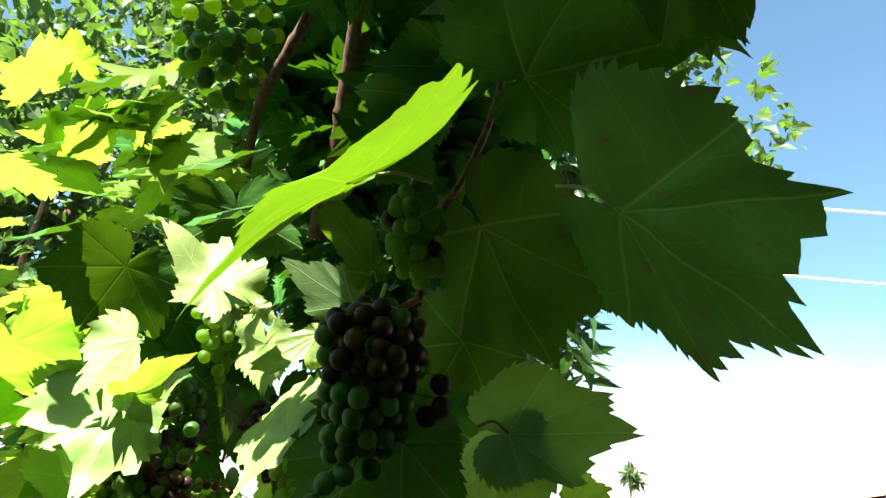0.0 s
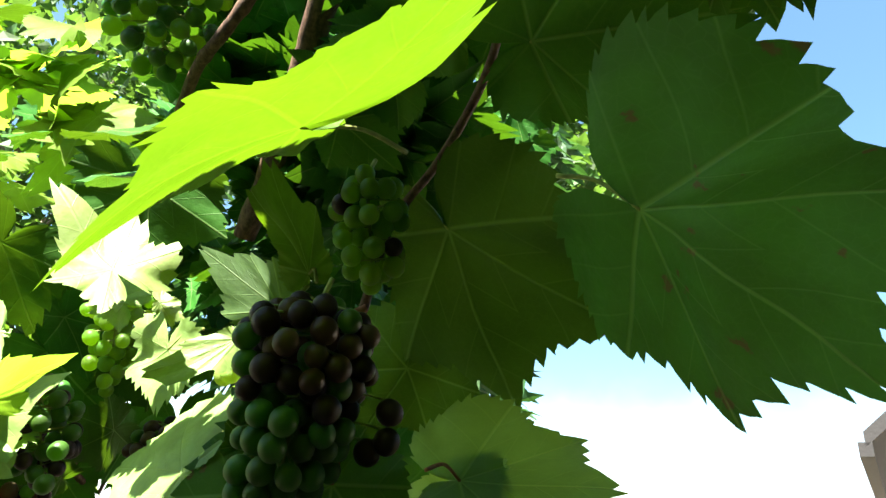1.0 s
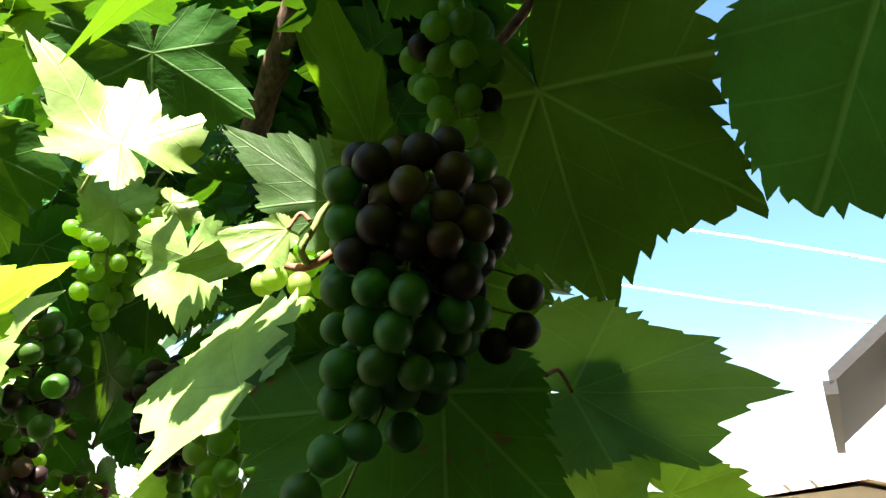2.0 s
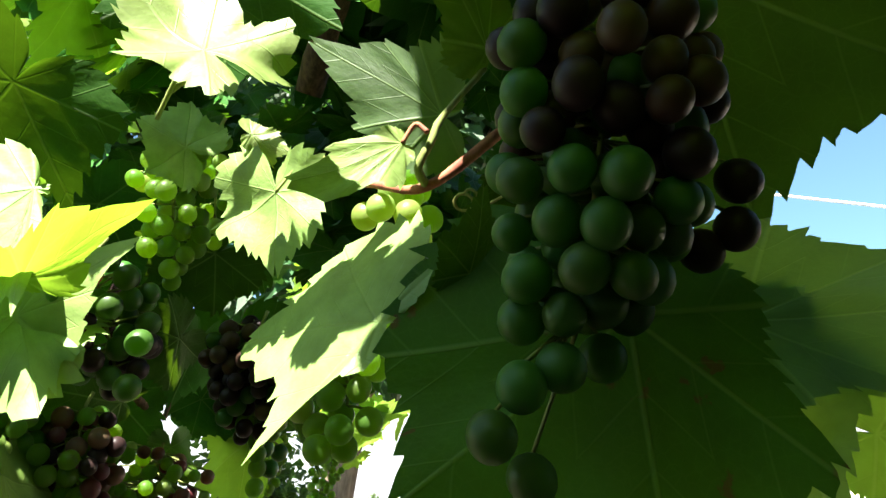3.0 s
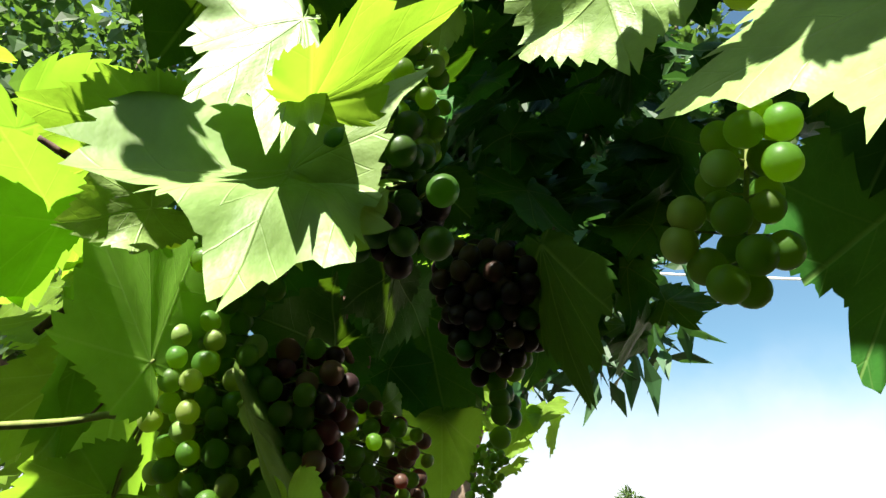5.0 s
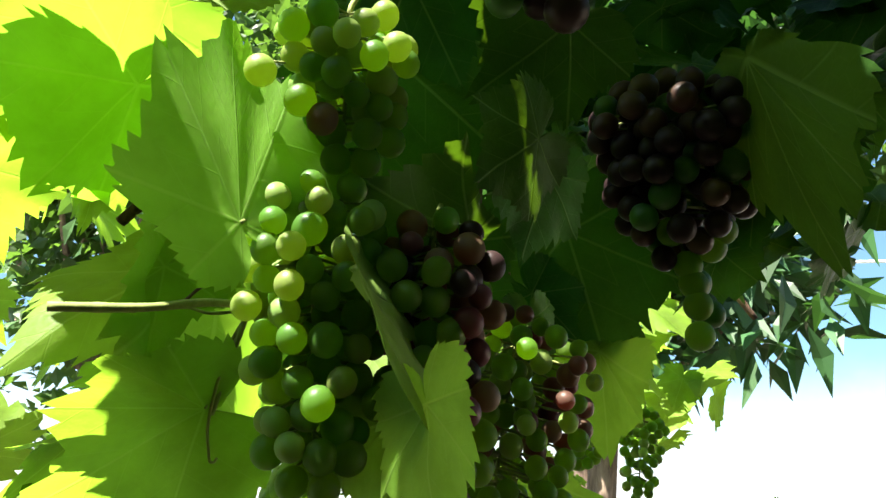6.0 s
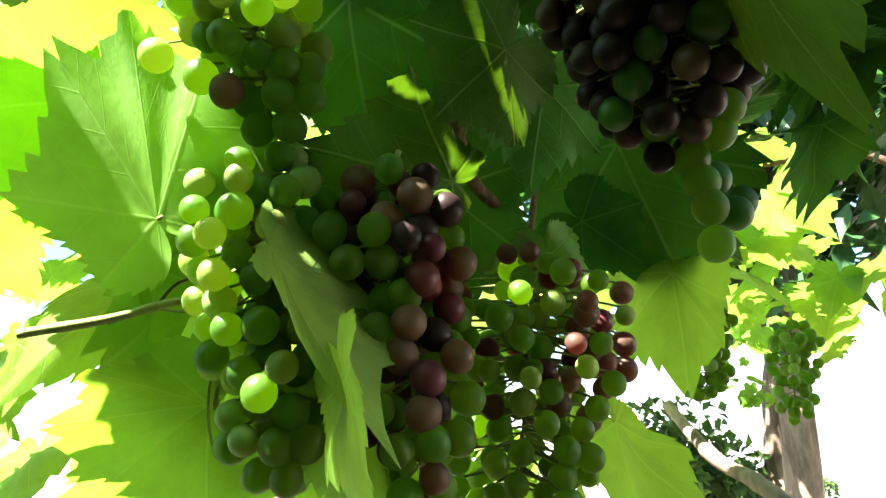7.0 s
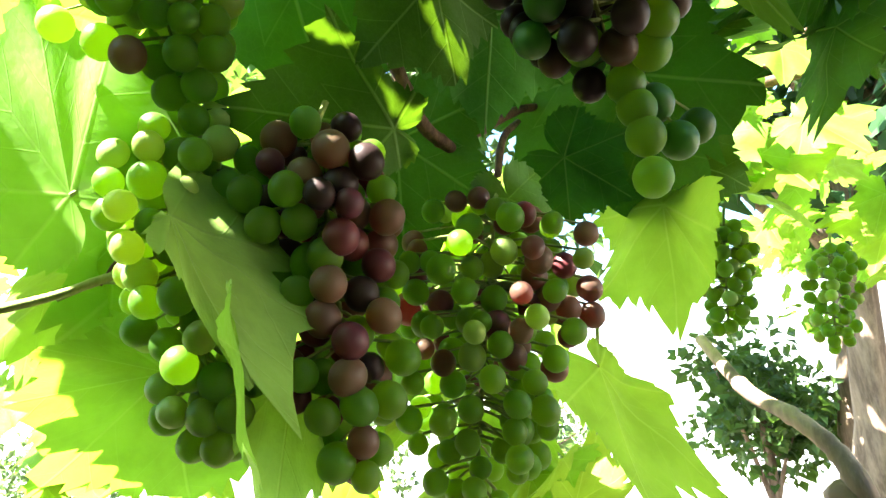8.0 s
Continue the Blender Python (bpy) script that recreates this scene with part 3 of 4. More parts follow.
leaf(V1, (0.134, 0.322, 1.908), (0.181, 0.357, 1.852), (0.138, 0.372, 1.859), right=(0.87, 35, 0.66, 70), left=(0.92, 40, 0.7, 80), fold=0.08, material=LEAF_SHADED, label="dark leaf against the sky")
leaf(V1, (0.043, 0.623, 1.824), (0.136, 0.718, 1.706), (0.186, 0.601, 1.757), right=(0.9, 47, 0.64, 87), left=(0.79, 37, 0.41, 97), teeth=46, fold=0.06, curl=0.05, wave=0.05, material=LEAF_SHADED, label="dark green leaf with small holes and pale veins", petiole=(0.004, 0.621, 1.847))
leaf(V1, (-0.024, 0.562, 1.932), (-0.090, 0.575, 1.944), (-0.035, 0.544, 1.967), width=1.05, fold=0.08, material=LEAF_SHADED)
leaf(V1, (0.079, 0.668, 1.629), (0.182, 0.608, 1.627), (0.132, 0.608, 1.581), right=(0.78, 35, 0.47, 64), left=(0.88, 28, 0.74, 72), teeth=40, fold=0.05, curl=0.08, wave=0.04, material=LEAF_TEAL, label="mid-green leaf in open shade", petiole=(0.045, 0.628, 1.629))
leaf(V1, (-0.068, 0.415, 1.757), (-0.185, 0.441, 1.696), (-0.092, 0.338, 1.714), right=(0.72, 72, 0.84, 141), left=(0.60, 14, 0.30, 60), teeth=40, fold=0.0, curl=0.40, wave=0.05, puff=0.03, dip=0.04, droop=0.0, material=LEAF_BACKLIT_DIM, label="sunlit leaf seen edge on with a wavy rim", petiole=(-0.011, 0.469, 1.790))
leaf(V1, (-0.066, 0.655, 1.777), (-0.104, 0.583, 1.825), (-0.068, 0.607, 1.810), right=(0.62, 22, 0.23, 60), left=(0.89, 13, 0.28, 65), fold=0.2, wave=0.06, material=LEAF_BACKLIT_DIM, label="narrow blistered lime-green leaf", petiole=(-0.058, 0.644, 1.766))
leaf(V1, (-0.085, 0.695, 1.755), (-0.168, 0.701, 1.803), (-0.135, 0.712, 1.749), right=(0.55, 39, 0.42, 78), left=(0.64, 21, 0.49, 42), fold=0.12, wave=0.05, material=LEAF_TEAL, label="grey-green leaf seen edge on")
leaf(V2, (-0.184, 0.756, 1.722), (-0.177, 0.752, 1.667), (-0.147, 0.726, 1.682), right=(1.12, 41, 0.75, 79), left=(1.0, 80, 1.07, 120), fold=-0.06, curl=0.06, wave=0.06, teeth=30, label="sunlit pale leaf folded along its midrib", petiole=(-0.154, 0.738, 1.741))
leaf(V2, (-0.205, 0.766, 1.768), (-0.176, 0.757, 1.751), (-0.190, 0.762, 1.746), right=(0.75, 25, 0.3, 93), left=(0.49, 44, 0.48, 139), fold=0.3, wave=0.1, label="small curled sunlit leaf")
leaf(V1, (-0.021, 0.602, 1.609), (-0.019, 0.584, 1.488), (0.044, 0.573, 1.573), right=(0.72, 42, 0.44, 88), left=(0.96, 54, 0.84, 83), teeth=48, fold=0.05, curl=0.06, wave=0.04, material=LEAF_SPOTTED, label="large dark leaf with rusty spots and pale veins", petiole=(-0.014, 0.606, 1.643))
leaf(V2, (-0.083, 0.627, 1.631), (-0.078, 0.614, 1.668), (-0.069, 0.625, 1.647), right=(0.54, 35, 0.41, 70), left=(0.57, 56, 0.43, 112), fold=0.1, material=LEAF_SHADED)
leaf(V1, (0.134, 0.653, 1.569), (0.174, 0.591, 1.548), (0.145, 0.632, 1.532), right=(0.57, 42, 0.43, 84), left=(0.55, 36, 0.42, 72), fold=0.12, wave=0.09, material=LEAF_BACKLIT, label="blistered yellow-green leaf")
leaf(V2, (-0.219, 0.659, 1.756), (-0.282, 0.664, 1.820), (-0.250, 0.637, 1.729), right=(0.52, 88, 0.55, 143), left=(0.74, 44, 0.56, 99), teeth=26, fold=0.1, wave=0.1, dip=0.2, label="sunlit leaf with ragged brown rim")
leaf(V2, (-0.229, 0.709, 1.862), (-0.222, 0.740, 1.783), (-0.181, 0.717, 1.830), width=1.3, fold=0.1, material=LEAF_SHADED)
leaf(V3, (-0.342, 0.789, 1.725), (-0.343, 0.774, 1.632), (-0.326, 0.772, 1.634), right=(1.0, 10, 0.1, 89), left=(0.84, 36, 0.66, 73), teeth=26, fold=0.1, wave=0.08, dip=0.2, label="white-lit leaf in full sun")
leaf(V3, (-0.332, 0.779, 1.660), (-0.255, 0.747, 1.701), (-0.305, 0.738, 1.695), right=(0.65, 30, 0.31, 55), left=(0.54, 9, 0.4, 19), teeth=26, fold=0.25, wave=0.05, material=LEAF_BACKLIT, label="sunlit leaf rolled at its rim")
leaf(V3, (-0.422, 0.827, 1.675), (-0.486, 0.802, 1.675), (-0.442, 0.795, 1.691), right=(0.6, 42, 0.48, 80), left=(0.78, 44, 0.62, 82), fold=0.1, wave=0.05, material=LEAF_BACKLIT, label="yellow-green leaf with a red joint", petiole=(-0.443, 0.828, 1.650))
leaf(V3, (-0.390, 0.823, 1.825), (-0.447, 0.859, 1.749), (-0.333, 0.866, 1.797), width=1.2, fold=0.08, material=LEAF_SHADED, label="dark leaf riddled with small holes")
leaf(V3, (-0.260, 0.822, 1.783), (-0.300, 0.824, 1.807), (-0.249, 0.814, 1.807), width=1.0, fold=0.2, wave=0.1)
leaf(V3, (-0.422, 0.836, 1.630), (-0.450, 0.806, 1.607), (-0.431, 0.821, 1.596), width=0.8, fold=0.15, wave=0.06)
leaf(V4, (-0.446, 0.941, 1.573), (-0.485, 0.903, 1.658), (-0.492, 0.897, 1.578), right=(0.63, 53, 0.41, 117), left=(1.18, 21, 0.9, 42), teeth=36, fold=0.05, curl=0.05, wave=0.03, material=LEAF_BACKLIT, label="backlit yellow-green leaf with coarse teeth", petiole=(-0.435, 0.970, 1.584))
leaf(V4, (-0.535, 0.959, 1.683), (-0.613, 0.988, 1.632), (-0.598, 0.906, 1.659), right=(0.88, 57, 0.8, 111), left=(1.07, 25, 0.29, 133), teeth=32, fold=0.05, wave=0.05, material=LEAF_BACKLIT, label="leaf glowing in full sun")
leaf(V4, (-0.652, 0.967, 1.642), (-0.651, 1.022, 1.599), (-0.603, 1.005, 1.642), right=(0.89, 60, 0.71, 106), left=(1.0, 56, 0.74, 101), fold=0.1, label="leaf glowing in full sun", material=LEAF_BACKLIT)
leaf(V4, (-0.495, 1.036, 1.501), (-0.553, 0.976, 1.491), (-0.527, 0.975, 1.517), right=(0.84, 26, 0.58, 50), left=(1.17, 38, 1.16, 89), fold=0.06, wave=0.05, material=LEAF_BACKLIT, label="backlit leaf with yellow veins", petiole=(-0.474, 1.028, 1.556))
leaf(V4, (-0.519, 1.073, 1.605), (-0.519, 1.087, 1.461), (-0.490, 1.193, 1.548), right=(0.94, 60, 0.8, 111), left=(0.88, 51, 0.64, 99), fold=0.1, label="yellow-green leaf glowing with sunlight", material=LEAF_BACKLIT)
leaf(V4, (-0.530, 1.020, 1.588), (-0.572, 0.968, 1.510), (-0.560, 1.004, 1.595), width=0.6, fold=0.2, label="sunlit leaf seen nearly edge on", material=LEAF_BACKLIT)
leaf(V5, (-0.340, 1.064, 1.620), (-0.391, 0.984, 1.619), (-0.378, 1.030, 1.595), width=0.9, back=0.4, fold=0.1, label="dark green leaf in deep shade", material=LEAF_SHADED)
leaf(V5, (-0.362, 1.101, 1.634), (-0.376, 1.121, 1.540), (-0.345, 1.126, 1.577), width=0.9, fold=0.1, material=LEAF_SHADED)
leaf(V5, (-0.289, 1.038, 1.682), (-0.330, 1.022, 1.639), (-0.351, 0.986, 1.659), width=1.1, fold=0.12, label="dark leaf hanging overhead", material=LEAF_SHADED)
leaf(V5, (-0.281, 1.092, 1.687), (-0.303, 1.111, 1.626), (-0.265, 1.132, 1.656), width=1.1, fold=0.03, material=LEAF_SHADED)
leaf(V5, (-0.233, 1.261, 1.598), (-0.240, 1.233, 1.501), (-0.211, 1.229, 1.531), right=(0.76, 22, 0.58, 44), left=(0.78, 45, 0.60, 101), fold=0.1, material=LEAF_BACKLIT, label="green leaf lit from behind")
leaf(V5, (-0.291, 1.224, 1.484), (-0.224, 1.214, 1.407), (-0.284, 1.271, 1.386), right=(1.06, 47, 0.67, 107), left=(0.6, 31, 0.23, 88), fold=0.06, wave=0.05, material=LEAF_BACKLIT, label="broad backlit leaf", petiole=(-0.287, 1.231, 1.520))
leaf(V5, (-0.178, 0.958, 1.671), (-0.139, 0.993, 1.556), (-0.173, 1.004, 1.602), right=(0.66, 22, 0.5, 44), left=(0.75, 17, 0.57, 34), fold=0.1, material=LEAF_SHADED, label="green leaf beside a dark bunch")
leaf(V5, (-0.255, 1.244, 1.715), (-0.225, 1.273, 1.581), (-0.299, 1.259, 1.628), width=1.0, fold=0.1, material=LEAF_SHADED)
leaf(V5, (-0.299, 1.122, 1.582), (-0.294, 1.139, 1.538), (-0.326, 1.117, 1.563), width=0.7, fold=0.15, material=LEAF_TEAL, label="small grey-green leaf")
leaf(V5, (-0.293, 1.233, 1.647), (-0.253, 1.258, 1.609), (-0.322, 1.236, 1.618), width=1.0, fold=0.1, material=LEAF_SHADED)
leaf(V5, (-0.221, 1.312, 1.651), (-0.175, 1.347, 1.623), (-0.214, 1.332, 1.594), width=1.0, fold=0.1, material=LEAF_SHADED)
leaf(V2, (-0.123, 0.634, 1.608), (-0.166, 0.640, 1.552), (-0.198, 0.707, 1.619), right=(1.5, 66, 1.23, 110), left=(0.34, 28, 0.48, 173), teeth=30, fold=0.03, curl=0.1, wave=0.06, dip=0.2, label="sunlit leaf with a long pointed lobe, half in shade")
leaf(V3, (-0.347, 0.822, 1.647), (-0.361, 0.770, 1.541), (-0.306, 0.794, 1.572), right=(0.76, 34, 0.49, 58), left=(0.67, 34, 0.87, 59), teeth=30, fold=0.06, curl=0.1, wave=0.06, dip=0.16, label="large leaf half in sun half in shade", petiole=(-0.366, 0.855, 1.686))
leaf(V4, (-0.385, 0.950, 1.548), (-0.345, 0.961, 1.468), (-0.354, 0.988, 1.503), right=(0.88, 34, 0.55, 62), left=(0.42, 12, 0.25, 30), teeth=14, fold=-0.06, curl=0.12, wave=0.03, material=LEAF_PALE, label="pale twisted leaf in front of the grapes")
leaf(V4, (-0.352, 0.957, 1.484), (-0.345, 0.960, 1.424), (-0.325, 0.936, 1.455), right=(0.77, 44, 0.59, 88), left=(0.77, 44, 0.59, 88), fold=0.06, wave=0.05, material=LEAF_BACKLIT, label="green leaf below the twisted one")
leaf(V4, (-0.379, 1.017, 1.489), (-0.375, 0.995, 1.411), (-0.396, 0.990, 1.454), right=(0.58, 32, 0.44, 64), left=(0.72, 26, 0.55, 52), fold=0.1, wave=0.05, material=LEAF_PALE, label="pale leaf hanging below the bunch")
leaf(V2, (-0.112, 0.664, 1.715), (-0.165, 0.635, 1.675), (-0.148, 0.639, 1.667), right=(0.9, 15, 0.45, 27), left=(0.51, 22, 0.17, 72), teeth=24, fold=0.06, wave=0.05, label="small bright leaf by the cane joint", petiole=(-0.099, 0.658, 1.720))
leaf(V1, (0.024, 0.821, 1.653), (0.033, 0.840, 1.507), (-0.021, 0.871, 1.544), right=(0.87, 29, 0.62, 58), left=(0.66, 28, 0.44, 62), teeth=44, fold=0.06, wave=0.04, dip=0.16, material=LEAF_SHADED, label="dark leaf hanging with a long tip against the sky", petiole=(0.029, 0.827, 1.660))
leaf(V5, (-0.396, 1.038, 1.767), (-0.303, 1.113, 1.700), (-0.387, 1.095, 1.683), width=1.0, fold=0.1, material=LEAF_SHADED, label="broad dark leaf deep in the vine")
leaf(V5, (-0.263, 1.020, 1.768), (-0.331, 1.040, 1.725), (-0.285, 1.063, 1.720), width=1.1, fold=0.1, material=LEAF_SHADED)
leaf(V5, (-0.377, 1.002, 1.806), (-0.344, 1.047, 1.744), (-0.413, 1.026, 1.772), width=1.0, fold=0.1, material=LEAF_SHADED)
leaf(V1, (-0.029, 0.659, 1.692), (-0.073, 0.683, 1.666), (-0.048, 0.683, 1.659), width=0.75, fold=0.1, material=LEAF_SHADED, label="dark leaf behind the coiled tendril")
leaf(V4, (-0.563, 0.925, 1.739), (-0.580, 1.029, 1.646), (-0.498, 1.015, 1.730), right=(0.79, 55, 0.59, 112), left=(0.78, 48, 0.51, 102), fold=0.15, wave=0.06, material=LEAF_BACKLIT, label="yellow-green leaf glaring in full sun")
leaf(V1, (0.041, 0.792, 1.746), (-0.007, 0.837, 1.652), (-0.032, 0.827, 1.706), width=1.0, fold=0.1, material=LEAF_SHADED, label="dark leaf filling a gap between bunches")
leaf(V1, (0.021, 0.537, 1.953), (-0.075, 0.552, 1.955), (-0.025, 0.550, 1.933), right=(0.53, 25, 0.4, 50), left=(0.75, 38, 0.4, 75), fold=0.08, material=LEAF_SHADED)
leaf(V1, (-0.062, 0.593, 1.891), (-0.006, 0.620, 1.869), (-0.066, 0.624, 1.862), right=(0.65, 64, 0.49, 128), left=(0.86, 52, 0.65, 104), fold=0.08, material=LEAF_SHADED)
leaf(V3, (-0.346, 0.818, 1.645), (-0.270, 0.786, 1.696), (-0.293, 0.793, 1.661), right=(0.63, 17, 0.66, 65), left=(0.56, 47, 0.43, 94), teeth=24, fold=0.08, wave=0.04, label="shaded lobe of a leaf beside a sunlit one")
leaf(V1, (0.083, 0.681, 1.612), (0.095, 0.645, 1.531), (0.132, 0.638, 1.595), right=(0.75, 54, 0.57, 108), left=(0.85, 33, 0.65, 66), fold=0.1, wave=0.06, label="pale leaf in the sun behind a darker one")


def shade_leaf(plant, target, up, size, material=LEAF_SHADED):
    """A made-up leaf square to the sun, added to keep the sun off target."""
    c = Vector(target) + SUN_TO * up
    u = SUN_TO.cross(Vector((0, 1, 0))).normalized()
    v = SUN_TO.cross(u)
    leaf(plant, c + u * size * 0.35, c - u * size * 0.65, c + v * size, width=1.1, material=material)


# Spots to darken: each gets an added leaf that blocks the sun.
for spot, up, size in (((0.003, 0.547, 1.670), 0.42, 0.066), ((-0.040, 0.543, 1.663), 0.45, 0.066), ((-0.063, 0.567, 1.599), 0.48, 0.066), ((-0.098, 0.590, 1.552), 0.46, 0.062), ((-0.013, 0.643, 1.642), 0.44, 0.055), ((-0.061, 0.638, 1.633), 0.47, 0.055), ((-0.099, 0.638, 1.610), 0.43, 0.048),
                       ((-0.16, 0.98, 1.62), 0.42, 0.09),
                       ((-0.488, 0.893, 1.623), 0.32, 0.042), ((-0.345, 0.960, 1.490), 0.42, 0.065), ((-0.400, 0.930, 1.680), 0.34, 0.034), ((-0.354, 1.032, 1.643), 0.36, 0.034), ((-0.312, 1.029, 1.659), 0.38, 0.034), ((-0.138, 0.664, 1.632), 0.20, 0.042), ((-0.266, 0.841, 1.652), 0.40, 0.042), ((-0.402, 0.806, 1.645), 0.36, 0.03)):
    shade_leaf(V5, spot, up, size)

# canes and shoots
def cane(plant, points, r0, r1, material=CANE, label="", knobs=0.12, sides=10):
    return tube("cane", points, r0, r1, material, plant, label, sides, knobs)


cane(V2, [(-0.014, 0.656, 1.755), (-0.050, 0.663, 1.734), (-0.096, 0.677, 1.697), (-0.128, 0.719, 1.716), (-0.186, 0.795, 1.747)], 0.0036, 0.0022, CANE_RED, "reddish cane with a swollen joint")
cane(V2, [(-0.096, 0.677, 1.697), (-0.102, 0.669, 1.704), (-0.096, 0.664, 1.718), (-0.090, 0.664, 1.734), (-0.065, 0.666, 1.771)], 0.0026, 0.0018, SHOOT, "pale green side shoot")
cane(V1, [(0.044, 0.458, 1.943), (0.045, 0.521, 1.910), (0.024, 0.584, 1.865), (-0.005, 0.634, 1.824), (-0.016, 0.704, 1.764)], 0.0034, 0.0042, CANE, "dark thin cane")
cane(V2, [(-0.185, 0.724, 2.163), (-0.225, 0.767, 2.105), (-0.258, 0.817, 2.079), (-0.286, 0.898, 2.018)], 0.008, 0.007, CANE, "brown woody cane", 0.2)
cane(V2, [(-0.108, 0.716, 2.244), (-0.133, 0.819, 2.151), (-0.152, 0.898, 2.064), (-0.183, 0.983, 1.947)], 0.018, 0.015, CANE, "old brown vine stem", 0.2)
cane(V5, [(-0.333, 1.057, 1.664), (-0.336, 1.090, 1.634), (-0.329, 1.114, 1.622), (-0.323, 1.146, 1.611), (-0.334, 1.198, 1.584)], 0.0046, 0.0040, CANE, "thick reddish brown cane", 0.2)
cane(V5, [(-0.329, 1.113, 1.623), (-0.323, 1.160, 1.654), (-0.317, 1.243, 1.704), (-0.280, 1.318, 1.715), (-0.232, 1.419, 1.705)], 0.0036, 0.0026, CANE, "brown side cane", 0.25)
cane(V5, [(-0.317, 1.153, 1.613), (-0.315, 1.168, 1.646), (-0.327, 1.235, 1.691)], 0.0028, 0.0024, CANE)
cane(V4, [(-0.542, 0.946, 1.533), (-0.506, 0.969, 1.540), (-0.480, 0.987, 1.549), (-0.456, 1.001, 1.552), (-0.447, 1.008, 1.561)], 0.0026, 0.0022, SHOOT, "green shoot")
cane(V4, [(-0.471, 1.023, 1.558), (-0.475, 1.025, 1.545), (-0.486, 1.034, 1.514), (-0.492, 1.039, 1.498)], 0.0018, 0.0016, SHOOT)
cane(V5, [(-0.160, 1.770, 1.910), (-0.086, 1.770, 1.904), (-0.031, 1.769, 1.895), (0.054, 1.765, 1.870), (0.104, 1.779, 1.806)], 0.008, 0.005, CANE, "bare pale brown twig", 0.2)
cane(V5, [(-0.139, 1.760, 1.930), (-0.095, 1.761, 1.924), (-0.073, 1.755, 1.933), (-0.069, 1.742, 1.956)], 0.004, 0.003, CANE)
cane(V3, [(-0.557, 1.005, 1.613), (-0.535, 1.001, 1.631), (-0.516, 1.005, 1.648), (-0.495, 1.011, 1.661)], 0.0036, 0.0032, CANE)
cane(V3, [(-0.482, 0.823, 1.665), (-0.463, 0.828, 1.654), (-0.443, 0.831, 1.646), (-0.434, 0.847, 1.646)], 0.0022, 0.0020, CANE)
cane(V2, [(-0.253, 0.717, 1.745), (-0.239, 0.696, 1.770), (-0.236, 0.685, 1.788)], 0.0014, 0.0012, SHOOT)
cane(V2, [(-0.245, 0.707, 1.759), (-0.228, 0.698, 1.771), (-0.211, 0.692, 1.788)], 0.0016, 0.0014, SHOOT)


def tendril(plant, points, turns, r, at, material=TENDRIL):
    """A thin tendril along points that winds up in a few rings at its end."""
    path = smooth_path(points, 6)
    end, way = path[-1], (path[-1] - path[-3]).normalized()
    u = way
    v = Vector(at).cross(u).normalized()
    for k in range(int(turns * 14)):
        a = k * 2 * math.pi / 14
        path.append(end + r * (math.sin(a) * u + (1 - math.cos(a)) * v) * (1 - 0.02 * k) + Vector(at) * 0.0004 * k)
    return mesh_ob("tendril", *tube_data(path, 0.0011, 0.0007, 6), material, plant, "thin coiled green tendril")


tendril(V2, [(-0.079, 0.674, 1.665), (-0.077, 0.664, 1.673), (-0.065, 0.654, 1.680), (-0.050, 0.648, 1.688)], 0, 0.006, (0, -1, 0.3))
tendril(V2, [(-0.079, 0.670, 1.669), (-0.075, 0.663, 1.672), (-0.074, 0.658, 1.677)], 1.6, 0.0066, (0.1, -1, 0.4))
tendril(V4, [(-0.471, 1.023, 1.558), (-0.485, 1.004, 1.549), (-0.500, 0.993, 1.550), (-0.519, 0.980, 1.542)], 0, 0.005, (0, -1, 0.3), SHOOT)
tendril(V4, [(-0.500, 0.993, 1.549), (-0.489, 0.996, 1.563), (-0.479, 1.001, 1.568)], 0.4, 0.004, (0, -1, 0.3), CANE)
tendril(V4, [(-0.482, 1.025, 1.532), (-0.487, 1.028, 1.507), (-0.489, 1.031, 1.488), (-0.487, 1.035, 1.472)], 0.5, 0.003, (0, -1, 0.3))

# foliage that fills the vine behind, over and around
vine_cloud("vine_foliage", [
    ((-0.560, 0.890, 2.060), 0.07, 5), ((-0.469, 0.908, 2.135), 0.10, 6), ((-0.389, 0.949, 2.064), 0.08, 6),
    ((-0.470, 0.960, 2.090), 0.07, 5), ((-0.546, 1.058, 2.108), 0.10, 5), ((-0.377, 1.099, 2.082), 0.10, 6),
    ((-0.830, 1.373, 1.930), 0.10, 5), ((-0.655, 1.450, 1.894), 0.14, 10), ((-0.510, 1.538, 1.695), 0.14, 12), ((-0.758, 1.435, 1.671), 0.16, 14),
], LEAF_BACKLIT, 61, "sunlit and shaded vine leaves, densely layered", 0.085)
